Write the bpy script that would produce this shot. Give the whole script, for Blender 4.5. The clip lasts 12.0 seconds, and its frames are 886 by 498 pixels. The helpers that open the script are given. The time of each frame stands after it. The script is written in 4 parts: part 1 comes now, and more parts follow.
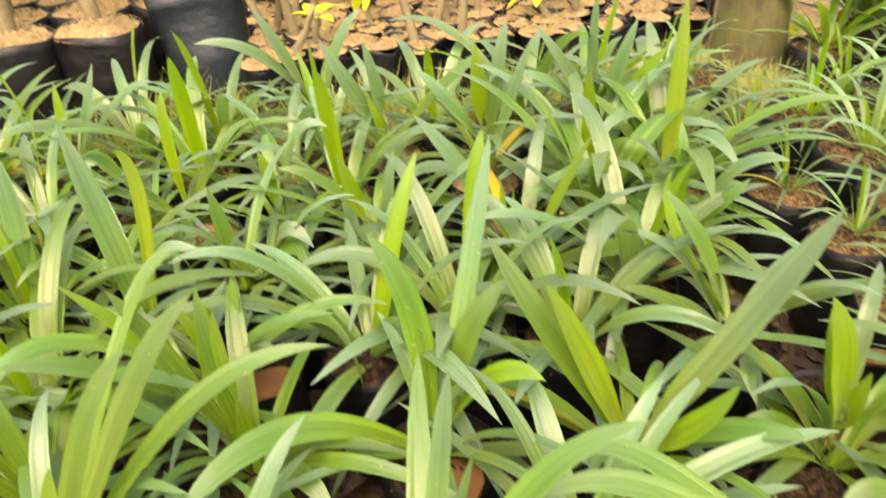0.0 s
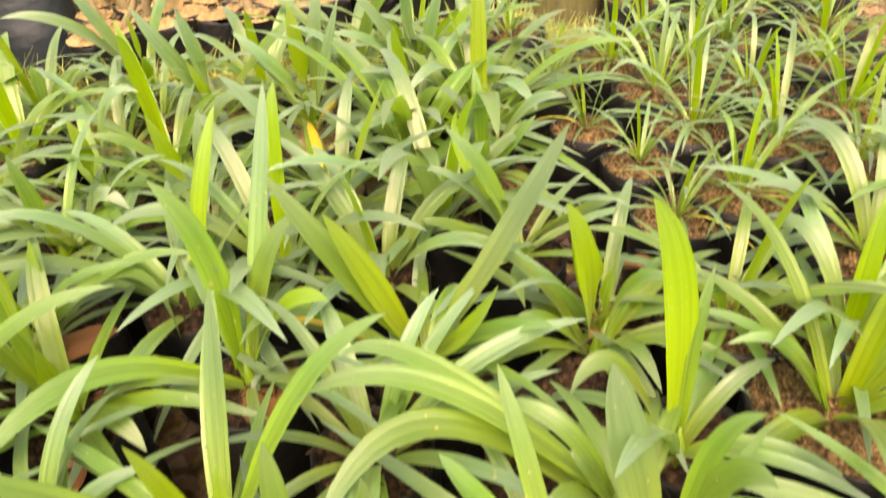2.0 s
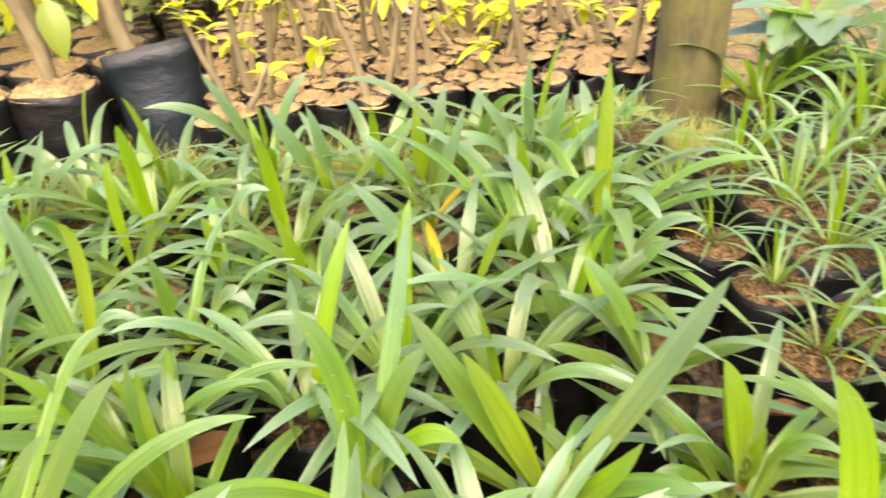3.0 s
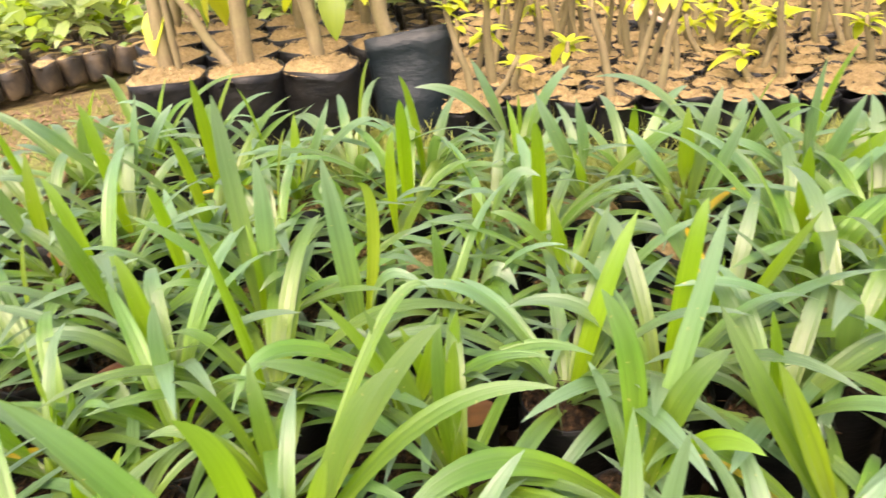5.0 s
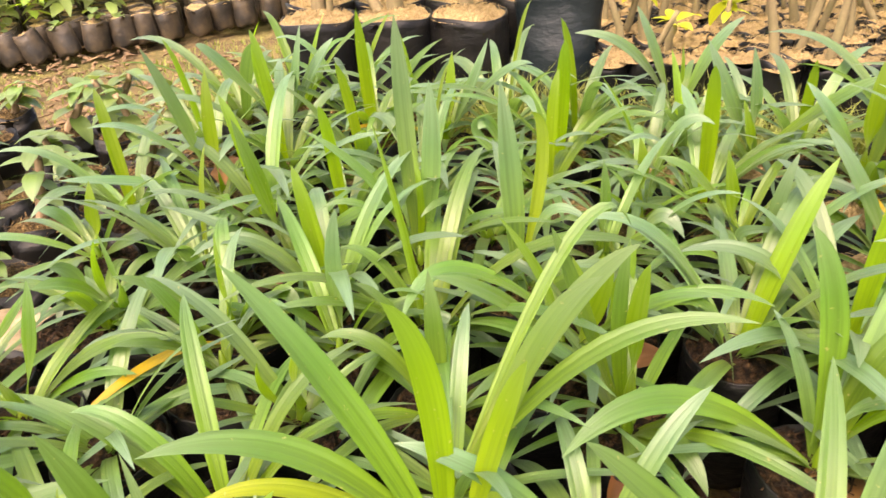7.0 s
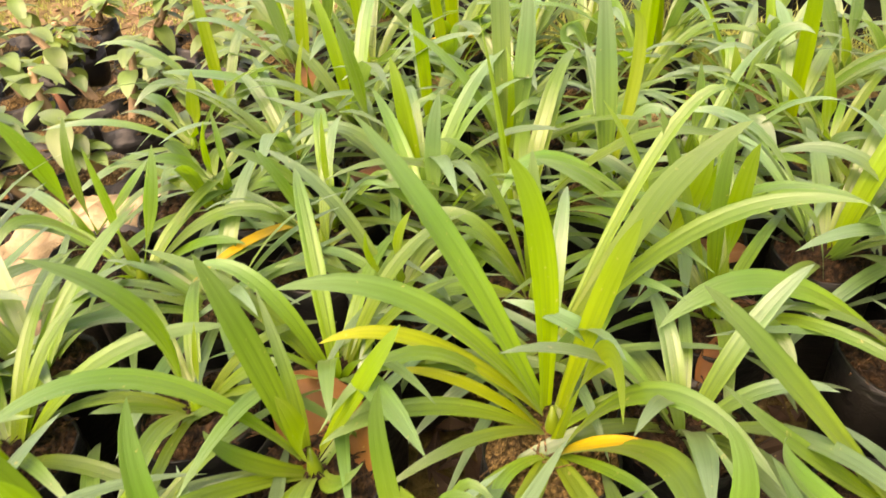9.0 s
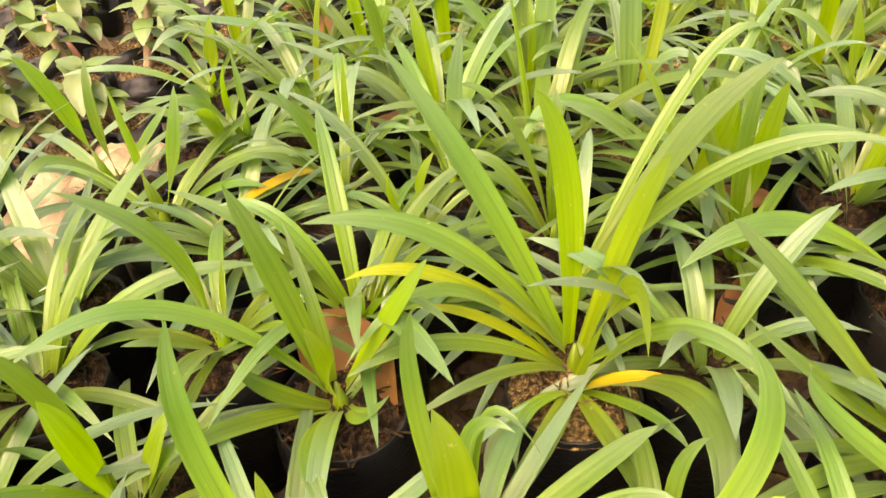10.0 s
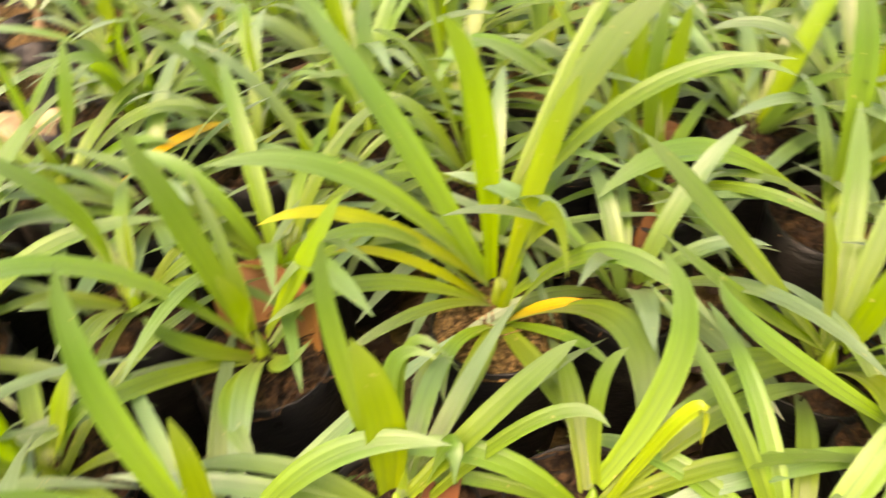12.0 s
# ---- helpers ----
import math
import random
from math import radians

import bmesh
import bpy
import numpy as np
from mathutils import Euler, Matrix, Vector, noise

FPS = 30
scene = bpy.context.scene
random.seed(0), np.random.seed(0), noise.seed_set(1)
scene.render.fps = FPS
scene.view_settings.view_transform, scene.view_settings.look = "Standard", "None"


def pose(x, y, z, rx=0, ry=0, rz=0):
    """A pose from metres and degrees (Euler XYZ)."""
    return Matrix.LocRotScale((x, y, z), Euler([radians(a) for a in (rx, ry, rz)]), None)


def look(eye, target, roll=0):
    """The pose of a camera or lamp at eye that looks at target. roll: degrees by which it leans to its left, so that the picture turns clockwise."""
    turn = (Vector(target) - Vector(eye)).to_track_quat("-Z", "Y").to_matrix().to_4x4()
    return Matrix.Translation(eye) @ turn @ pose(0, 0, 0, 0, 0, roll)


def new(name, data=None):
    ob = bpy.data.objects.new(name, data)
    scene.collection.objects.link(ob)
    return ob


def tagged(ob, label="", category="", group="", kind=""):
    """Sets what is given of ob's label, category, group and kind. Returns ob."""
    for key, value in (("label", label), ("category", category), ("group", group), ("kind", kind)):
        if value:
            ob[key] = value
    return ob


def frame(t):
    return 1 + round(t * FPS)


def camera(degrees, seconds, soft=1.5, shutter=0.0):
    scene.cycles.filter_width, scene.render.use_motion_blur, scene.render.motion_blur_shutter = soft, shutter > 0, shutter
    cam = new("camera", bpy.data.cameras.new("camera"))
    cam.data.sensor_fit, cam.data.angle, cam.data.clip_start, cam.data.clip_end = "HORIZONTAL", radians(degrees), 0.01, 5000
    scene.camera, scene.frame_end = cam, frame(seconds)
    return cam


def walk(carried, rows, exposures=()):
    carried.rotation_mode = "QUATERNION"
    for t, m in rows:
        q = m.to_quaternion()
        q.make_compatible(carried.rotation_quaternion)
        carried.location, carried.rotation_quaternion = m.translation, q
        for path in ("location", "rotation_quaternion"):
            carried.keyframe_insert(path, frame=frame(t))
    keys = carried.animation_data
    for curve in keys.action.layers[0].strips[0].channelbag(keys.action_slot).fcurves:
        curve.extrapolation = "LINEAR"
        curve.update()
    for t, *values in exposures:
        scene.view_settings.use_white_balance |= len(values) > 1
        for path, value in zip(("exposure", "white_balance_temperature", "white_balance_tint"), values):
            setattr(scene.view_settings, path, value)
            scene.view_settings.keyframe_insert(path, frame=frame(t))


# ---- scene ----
cam = camera(63.6, 12.0, 1.5, 0.5)
PATH = [
    (0, (0.149, 0.068, 0.680), (-0.068, 1.731, -0.410), -4.5),
    (0.5, (0.164, 0.032, 0.653), (0.045, 1.651, -0.515), -2.6),
    (1, (0.162, -0.009, 0.647), (0.093, 1.573, -0.574), -2.0),
    (1.5, (0.188, -0.027, 0.649), (0.143, 1.550, -0.581), -3.0),
    (2, (0.250, 0.001, 0.672), (0.314, 1.628, -0.490), -3.9),
    (2.5, (0.230, 0.031, 0.722), (0.299, 1.720, -0.347), -3.3),
    (3, (0.198, 0.056, 0.721), (0.057, 1.777, -0.287), -4.2),
    (3.2, (0.189, 0.061, 0.720), (-0.009, 1.775, -0.293), -4.1),
    (4.8, (0.094, 0.028, 0.716), (-0.467, 1.685, -0.255), -4.0),
    (5, (0.081, 0.023, 0.712), (-0.527, 1.664, -0.256), -4.2),
    (5.5, (0.050, 0.001, 0.710), (-0.667, 1.612, -0.234), -3.2),
    (6, (0.028, -0.012, 0.694), (-0.775, 1.537, -0.283), -3.8),
    (6.5, (0.019, -0.014, 0.678), (-0.800, 1.506, -0.332), -3.8),
    (7, (0.013, -0.021, 0.668), (-0.838, 1.478, -0.346), -3.8),
    (7.2, (0.010, -0.021, 0.663), (-0.861, 1.463, -0.356), -4.1),
    (8.8, (-0.009, -0.091, 0.634), (-0.937, 1.289, -0.478), -4.0),
    (9, (-0.008, -0.097, 0.631), (-0.932, 1.267, -0.503), -3.6),
    (9.5, (-0.011, -0.112, 0.625), (-0.948, 1.206, -0.552), -3.6),
    (10, (-0.012, -0.115, 0.618), (-0.928, 1.179, -0.602), -4.0),
    (10.5, (-0.012, -0.119, 0.612), (-0.934, 1.153, -0.625), -4.4),
    (11, (-0.020, -0.130, 0.611), (-0.956, 1.110, -0.649), -3.9),
    (11.5, (-0.017, -0.138, 0.605), (-0.955, 1.076, -0.679), -4.4),
    (11.7, (-0.011, -0.134, 0.602), (-0.868, 1.097, -0.721), -2.1),
    (12, (0.001, -0.118, 0.590), (-0.730, 1.226, -0.699), -3.1),
]
EXPOSURES = [(0.0, 2.42, 8500, 20.5), (1.5, 2.48, 9900, 25.0), (2.5, 2.65, 8300, 23.5), (3.2, 2.55, 7700, 21.5), (5.0, 2.43, 7700, 20.0), (7.0, 2.45, 8100, 22.5), (9.0, 2.46, 9700, 23.0), (12.0, 2.53, 10100, 24.5)]
walk(cam, [(t, look(eye, target, roll)) for t, eye, target, roll in PATH], EXPOSURES)

# ---- sky and sun: bright, hazy, light from high up ----
SUN_ELEVATION, SUN_ROTATION = radians(60), radians(178)
world = bpy.data.worlds.new("sky")
scene.world = world
world.use_nodes = True
wn = world.node_tree.nodes
sky = wn.new("ShaderNodeTexSky")
sky.sky_type, sky.sun_disc = "NISHITA", False
sky.sun_elevation, sky.sun_rotation = SUN_ELEVATION, SUN_ROTATION
sky.air_density, sky.dust_density, sky.ozone_density = 1.0, 6.0, 1.0
world.node_tree.links.new(sky.outputs["Color"], wn["Background"].inputs["Color"])
wn["Background"].inputs["Strength"].default_value = 0.135
sun_data = bpy.data.lights.new("sun", "SUN")
sun_data.energy, sun_data.angle, sun_data.color = 1.35, radians(85), (1.0, 0.97, 0.985)
sun = new("sun", sun_data)
sun.matrix_world = look((0.1, -1.7, 4.0), (0, 0.6, 0))


# ---- materials ----
class Mat:
    """A small builder of node materials."""

    def __init__(self, name):
        self.m = bpy.data.materials.new(name)
        self.m.use_nodes = True
        self.t = self.m.node_tree
        self.p = self.t.nodes["Principled BSDF"]
        self.out = self.t.nodes["Material Output"]

    def n(self, kind, **inputs):
        node = self.t.nodes.new("ShaderNode" + kind)
        for k, v in inputs.items():
            key = int(k[1:]) if k[0] == "_" and k[1:].isdigit() else k.replace("_", " ")
            self.put(node.inputs[key], v)
        return node

    def put(self, socket, v):
        if isinstance(v, bpy.types.NodeSocket):
            self.t.links.new(v, socket)
        else:
            socket.default_value = v

    def ramp(self, fac, *stops):
        r = self.n("ValToRGB", Fac=fac)
        e = r.color_ramp.elements
        while len(e) < len(stops):
            e.new(0.5)
        for el, (pos, c) in zip(e, stops):
            el.position, el.color = pos, (*c, 1) if len(c) == 3 else c
        return r.outputs["Color"]

    def mix(self, fac, a, b, mode="MIX"):
        m = self.n("MixRGB", Fac=fac, Color1=a, Color2=b)
        m.blend_type = mode
        return m.outputs["Color"]

    def noise(self, scale, detail=4, rough=0.6, vec=None):
        t = self.n("TexNoise", Scale=scale, Detail=detail, Roughness=rough)
        t.noise_dimensions = "3D"
        if vec is None:
            vec = self.n("TexCoord").outputs["Object"]
        self.put(t.inputs["Vector"], vec)
        return t.outputs["Fac"]

    def math(self, op, a, b=0.0):
        m = self.n("Math", _0=a, _1=b)
        m.operation = op
        return m.outputs[0]

    def bump(self, height, strength=0.4, distance=0.01):
        self.put(self.p.inputs["Normal"], self.n("Bump", Height=height, Strength=strength, Distance=distance).outputs[0])

    def rand(self):
        return self.n("ObjectInfo").outputs["Random"]


def c4(c):
    return (*c, 1.0)


def leaf_material(name, young, old, sheen, through_col, gloss=0.36, stripes=22.0, thin=0.38, coat=0.12, fold_shade=0.0):
    """Strap leaf: yellower at its base, finely veined along its length, a little translucent."""
    k = Mat(name)
    uv = k.n("UVMap").outputs[0]
    sep = k.n("SeparateXYZ", Vector=uv)
    along, across = sep.outputs["X"], sep.outputs["Y"]
    # Tip colour sheen: sky gloss painted into the pandan leaves' pale upper ends.
    col = k.ramp(along, (0.0, young), (0.3, tuple((a + b) / 2 for a, b in zip(young, old))), (0.6, old), (1.0, sheen))
    hue = k.n("HueSaturation", Color=col, Saturation=1.0)
    k.put(hue.inputs["Hue"], k.math("MULTIPLY_ADD", k.rand(), 0.035))
    hue.inputs["Hue"].links[0].from_node.inputs[2].default_value = 0.483
    k.put(hue.inputs["Value"], k.math("ADD", 0.78, k.math("MULTIPLY", k.rand(), 0.45)))
    col = hue.outputs["Color"]
    blotch = k.noise(18.0, 3)
    col = k.mix(k.math("MULTIPLY", blotch, 0.35), col, c4(tuple(v * 1.5 for v in old)))
    bands = k.n("CombineXYZ", X=k.math("MULTIPLY", along, 0.7), Y=k.math("MULTIPLY", across, stripes * 0.22), Z=k.math("MULTIPLY", k.rand(), 9.0))
    fine = k.n("CombineXYZ", X=k.math("MULTIPLY", along, 1.5), Y=k.math("MULTIPLY", across, stripes), Z=k.math("MULTIPLY", k.rand(), 9.0))
    band, line = k.noise(1.6, 2, 0.5, bands.outputs[0]), k.noise(2.0, 2, 0.5, fine.outputs[0])
    vein = k.math("ADD", k.math("MULTIPLY", band, 0.78), k.math("MULTIPLY", line, 0.22))
    dark = k.ramp(vein, (0.34, (0.5, 0.5, 0.5)), (0.56, (0, 0, 0)))
    col = k.mix(dark, col, c4(tuple(v * 0.45 for v in old)))
    # Dark lines beside the midrib: shading of the pleats painted into the colour.
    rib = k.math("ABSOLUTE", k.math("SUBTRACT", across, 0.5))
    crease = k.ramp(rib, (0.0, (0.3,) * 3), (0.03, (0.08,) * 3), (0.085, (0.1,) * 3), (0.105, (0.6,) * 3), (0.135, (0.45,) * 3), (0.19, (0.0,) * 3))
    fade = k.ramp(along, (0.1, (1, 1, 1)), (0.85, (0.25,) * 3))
    col = k.mix(k.math("MULTIPLY", crease, k.math("MULTIPLY", fade, fold_shade)), col, c4(tuple(v * 0.5 for v in old)))
    speck = k.ramp(k.noise(150.0, 2), (0.70, (0, 0, 0)), (0.76, (0.7, 0.7, 0.7)))
    col = k.mix(speck, col, c4((0.34, 0.30, 0.10)))
    k.put(k.p.inputs["Base Color"], col)
    k.put(k.p.inputs["Roughness"], k.math("ADD", gloss, k.math("MULTIPLY", blotch, 0.16)))
    k.p.inputs["Specular IOR Level"].default_value = 0.42
    waxy = k.noise(1.0, 3, 0.6, k.n("CombineXYZ", X=k.math("MULTIPLY", along, 9.0), Y=k.math("MULTIPLY", across, 5.0), Z=k.math("MULTIPLY", k.rand(), 7.0)).outputs[0])
    k.put(k.p.inputs["Coat Weight"], k.ramp(waxy, (0.3, (coat * 0.35,) * 3), (0.62, (coat, coat, coat))))
    k.p.inputs["Coat Roughness"].default_value = 0.24
    k.p.inputs["Coat IOR"].default_value = 1.6
    k.p.inputs["Sheen Weight"].default_value = 0.05
    k.p.inputs["Sheen Roughness"].default_value = 0.45
    k.bump(vein, 0.5, 0.0015)
    tr = k.n("BsdfTranslucent", Color=k.mix(0.65, col, c4(through_col)))
    mx = k.n("MixShader", _0=thin, _1=k.p.outputs[0], _2=tr.outputs[0])
    k.put(k.out.inputs[0], mx.outputs[0])
    return k.m


LEAF = leaf_material("pandan leaf", (0.135, 0.215, 0.003), (0.053, 0.118, 0.014), (0.094, 0.158, 0.068), (0.22, 0.46, 0.005), gloss=0.36, thin=0.34, coat=0.26, fold_shade=1.0)
LEAF_NEW = leaf_material("young pandan leaf", (0.17, 0.24, 0.002), (0.098, 0.17, 0.003), (0.1, 0.165, 0.03), (0.27, 0.55, 0.003), thin=0.42, gloss=0.4, coat=0.16, fold_shade=0.6)
# Grey-green copy of LEAF with sky reflection painted into its pale colour.
LEAF_SKY_SHEEN = leaf_material("grey-green leaf with painted sky sheen", (0.135, 0.215, 0.004), (0.063, 0.127, 0.047), (0.108, 0.17, 0.105), (0.22, 0.44, 0.05), gloss=0.34, thin=0.33, coat=0.32, fold_shade=0.8)
LEAF_YELLOW = leaf_material("yellowing leaf", (0.2, 0.22, 0.01), (0.34, 0.24, 0.008), (0.4, 0.2, 0.008), (0.55, 0.36, 0.02), thin=0.35)
LEAF_PALE_LIME = leaf_material("lime-yellow ageing leaf", (0.14, 0.22, 0.004), (0.17, 0.25, 0.005), (0.25, 0.27, 0.007), (0.4, 0.5, 0.01), thin=0.35)
LEAF_AGED = leaf_material("ageing leaf", (0.20, 0.22, 0.02), (0.27, 0.27, 0.02), (0.42, 0.28, 0.02), (0.5, 0.4, 0.03), thin=0.35)
LEAF_OVAL = leaf_material("seedling leaf", (0.075, 0.13, 0.025), (0.085, 0.14, 0.038), (0.095, 0.15, 0.048), (0.26, 0.38, 0.04), stripes=6, thin=0.3)
LEAF_LIME = leaf_material("lime shoot leaf", (0.30, 0.38, 0.02), (0.36, 0.42, 0.02), (0.42, 0.44, 0.04), (0.7, 0.75, 0.04), stripes=6, thin=0.5)
LEAF_BROWN = leaf_material("dry fallen leaf", (0.07, 0.026, 0.007), (0.12, 0.045, 0.01), (0.19, 0.08, 0.02), (0.25, 0.09, 0.015), gloss=0.6, stripes=5, thin=0.15, coat=0.0)


def plastic_material(name, col, dust, amount=0.5):
    """Black nursery-bag film, creased, dusty towards earth colour."""
    k = Mat(name)
    n1, n2 = k.noise(9.0, 5), k.noise(45.0, 4)
    dirt = k.ramp(k.math("ADD", n1, k.math("MULTIPLY", n2, 0.3)), (0.55, (0, 0, 0)), (0.85, (1, 1, 1)))
    k.put(k.p.inputs["Base Color"], k.mix(k.math("MULTIPLY", dirt, amount), c4(col), c4(dust)))
    k.put(k.p.inputs["Roughness"], k.math("ADD", 0.30, k.math("MULTIPLY", n1, 0.25)))
    k.p.inputs["Specular IOR Level"].default_value = 0.22
    coord = k.n("TexCoord").outputs["Object"]
    squash = k.n("Mapping", Vector=coord, Scale=(1.0, 1.0, 1.8)).outputs[0]
    k.bump(k.noise(11.0, 5, 0.6, squash), 0.6, 0.012)
    return k.m


PLASTIC = plastic_material("black bag film", (0.003, 0.0034, 0.0038), (0.03, 0.024, 0.015), 0.2)
PLASTIC_WORN = plastic_material("worn blue-black bag film", (0.005, 0.009, 0.011), (0.028, 0.034, 0.036), 0.3)
PLASTIC_DUSTY = plastic_material("earth-stained bag film", (0.021, 0.019, 0.016), (0.095, 0.068, 0.038), 0.75)


def soil_material(name, dark, mid, light, scale, moss=0.0, crumb=0.85):
    """Crumbs and fibres of soil."""
    k = Mat(name)
    n1, n2, n3 = k.noise(scale, 6, 0.7), k.noise(scale * 6, 4, 0.7), k.noise(scale * 0.18, 3)
    col = k.ramp(n1, (0.3, dark), (0.5, mid), (0.72, light))
    col = k.mix(0.5, col, k.ramp(n2, (0.35, dark), (0.6, light)))
    cells = k.n("TexVoronoi", Scale=scale * 2.2, Vector=k.n("TexCoord").outputs["Object"])
    shade = k.n("SeparateColor", Color=cells.outputs["Color"]).outputs[0]
    col = k.mix(k.math("MULTIPLY", shade, 0.65 * crumb), col, c4(tuple(v * 0.5 for v in dark)))
    # Shade in the gaps between crumbs, painted in towards each cell's edge.
    gap = k.ramp(cells.outputs["Distance"], (0.3, (0, 0, 0)), (0.75, (crumb, crumb, crumb)))
    col = k.mix(gap, col, c4(tuple(v * 0.35 for v in dark)))
    if moss:
        fac = k.ramp(k.math("ADD", n3, k.math("MULTIPLY", n1, 0.25)), (0.60, (0, 0, 0)), (0.72, (1, 1, 1)))
        col = k.mix(k.math("MULTIPLY", fac, moss), col, k.ramp(n2, (0.3, (0.06, 0.06, 0.016)), (0.7, (0.17, 0.16, 0.045))))
    k.put(k.p.inputs["Base Color"], col)
    k.p.inputs["Roughness"].default_value = 0.95
    k.p.inputs["Specular IOR Level"].default_value = 0.2
    k.bump(k.math("SUBTRACT", k.math("ADD", n1, k.math("MULTIPLY", n2, 0.6)), cells.outputs["Distance"]), 0.9, 0.008)
    return k.m


EARTH = soil_material("bare earth", (0.045, 0.03, 0.013), (0.106, 0.075, 0.033), (0.205, 0.15, 0.072), 14, moss=0.55, crumb=0.5)
SAWDUST = soil_material("tan potting fibre", (0.13, 0.086, 0.036), (0.28, 0.2, 0.09), (0.43, 0.32, 0.155), 60, crumb=0.25)
SOIL_DARK = soil_material("dark potting soil", (0.004, 0.0022, 0.0012), (0.024, 0.0125, 0.006), (0.15, 0.082, 0.036), 60)
SOIL_FIBRE = soil_material("coconut fibre", (0.045, 0.024, 0.008), (0.21, 0.128, 0.046), (0.47, 0.325, 0.135), 95)


def bark_material(name, dark, light, moss):
    k = Mat(name)
    coord = k.n("TexCoord").outputs["Object"]
    long_ = k.n("Mapping", Vector=coord, Scale=(1, 1, 0.25)).outputs[0]
    n1, n2, n3 = k.noise(40, 5, 0.65, long_), k.noise(9, 4), k.noise(110, 3)
    col = k.ramp(n1, (0.3, dark), (0.7, light))
    col = k.mix(k.ramp(n2, (0.42, (0, 0, 0)), (0.62, (0.75, 0.75, 0.75))), col, c4(moss))
    k.put(k.p.inputs["Base Color"], k.mix(k.math("MULTIPLY", n3, 0.4), col, c4(tuple(v * 0.6 for v in dark))))
    k.p.inputs["Roughness"].default_value = 0.85
    k.bump(n1, 0.7, 0.006)
    return k.m


BARK = bark_material("mossy bark", (0.024, 0.022, 0.0045), (0.086, 0.076, 0.019), (0.085, 0.088, 0.013))
STEM = bark_material("sapling bark", (0.078, 0.057, 0.024), (0.19, 0.148, 0.075), (0.14, 0.122, 0.05))
STEM_DARK = bark_material("twig bark", (0.15, 0.095, 0.05), (0.32, 0.22, 0.13), (0.24, 0.17, 0.09))
STONE = soil_material("pale paper", (0.20, 0.15, 0.085), (0.30, 0.235, 0.14), (0.38, 0.31, 0.20), 8)
GRASS = leaf_material("fine grass", (0.11, 0.15, 0.02), (0.14, 0.18, 0.03), (0.24, 0.25, 0.07), (0.36, 0.4, 0.06), thin=0.35, coat=0.0)
TWIG = bark_material("grey twig", (0.25, 0.19, 0.13), (0.45, 0.37, 0.28), (0.4, 0.33, 0.25))


# ---- builders ----
rng = random.Random(4)


def mesh_of(name, verts, faces, material, uvs=None, smooth=True):
    me = bpy.data.meshes.new(name)
    me.from_pydata([tuple(v) for v in verts], [], faces)
    if uvs is not None:
        layer = me.uv_layers.new(name="UVMap")
        for loop in me.loops:
            layer.data[loop.index].uv = uvs[loop.vertex_index]
    me.materials.append(material)
    if smooth:
        me.polygons.foreach_set("use_smooth", [True] * len(me.polygons))
    me.update()
    return me


def part(name, data, parent, label="", at=None):
    """One mesh as a part under its thing."""
    ob = new(name, data)
    ob.parent = parent
    if at is not None:
        ob.matrix_basis = at
    if label:
        tagged(ob, label)
    return ob


def thing(name, x, y, z, label, category, group="", kind="", turn=0.0):
    ob = new(name)
    ob.empty_display_size = 0.05
    ob.matrix_basis = pose(x, y, z, 0, 0, turn)
    return tagged(ob, label, category, group, kind)


WIDTHS = ((0, 0.66), (0.08, 0.72), (0.22, 0.95), (0.36, 1.0), (0.52, 0.94), (0.66, 0.81), (0.78, 0.64), (0.88, 0.42), (0.95, 0.2), (1.0, 0.01))


def width_at(s):
    for (a, wa), (b, wb) in zip(WIDTHS, WIDTHS[1:]):
        if s <= b:
            return wa + (wb - wa) * (s - a) / (b - a)
    return 0.0


def strap(az, reach, rise, lift, width, steps=11, twist=0.0, z0=0.0, knee=0.42, fold=0.105, side=0.0, turn=0.0):
    """Vertices of a strap leaf that leaves the crown towards az (degrees), arches by lift and ends at reach and rise.
    A quadratic curve; the blade is pleated: a gutter along its middle and two low ridges beside it."""
    a = radians(az)
    out, left, up = Vector((math.cos(a), math.sin(a), 0)), Vector((-math.sin(a), math.cos(a), 0)), Vector((0, 0, 1))
    p0 = Vector((0, 0, z0)) + out * 0.008
    p1 = p0 + out * reach * knee + up * lift + left * side
    p2 = p0 + out * reach + up * rise
    verts, faces, uvs = [], [], []
    cols = ((-1, 0.13), (-0.5, 0.12), (-0.42, 0.04), (-0.33, 0.065), (0, 0.0), (0.33, 0.065), (0.42, 0.04), (0.5, 0.12), (1, 0.13))
    for i in range(steps + 1):
        s = i / steps
        p = p0.lerp(p1, s).lerp(p1.lerp(p2, s), s)
        d = ((p1 - p0) * (1 - s) + (p2 - p1) * s).normalized()
        across = left - d * left.dot(d)
        across.normalize()
        nor = across.cross(d) * -1
        if twist or turn:
            q = Matrix.Rotation(radians(twist) * s + radians(turn) * min(1.0, s * 2.2), 3, d)
            across, nor = q @ across, q @ nor
        w = width_at(s) * width / 2
        deep = fold * (2.0 - 1.3 * s) * w / 0.2
        for c, h in cols:
            verts.append(p + across * c * w * (1 - 0.12 * (1 - s)) + nor * h * deep)
            uvs.append((s, c * 0.5 + 0.5))
    n = len(cols)
    for i in range(steps):
        for j in range(n - 1):
            v = i * n + j
            faces.append((v, v + 1, v + n + 1, v + n))
    return verts, faces, uvs


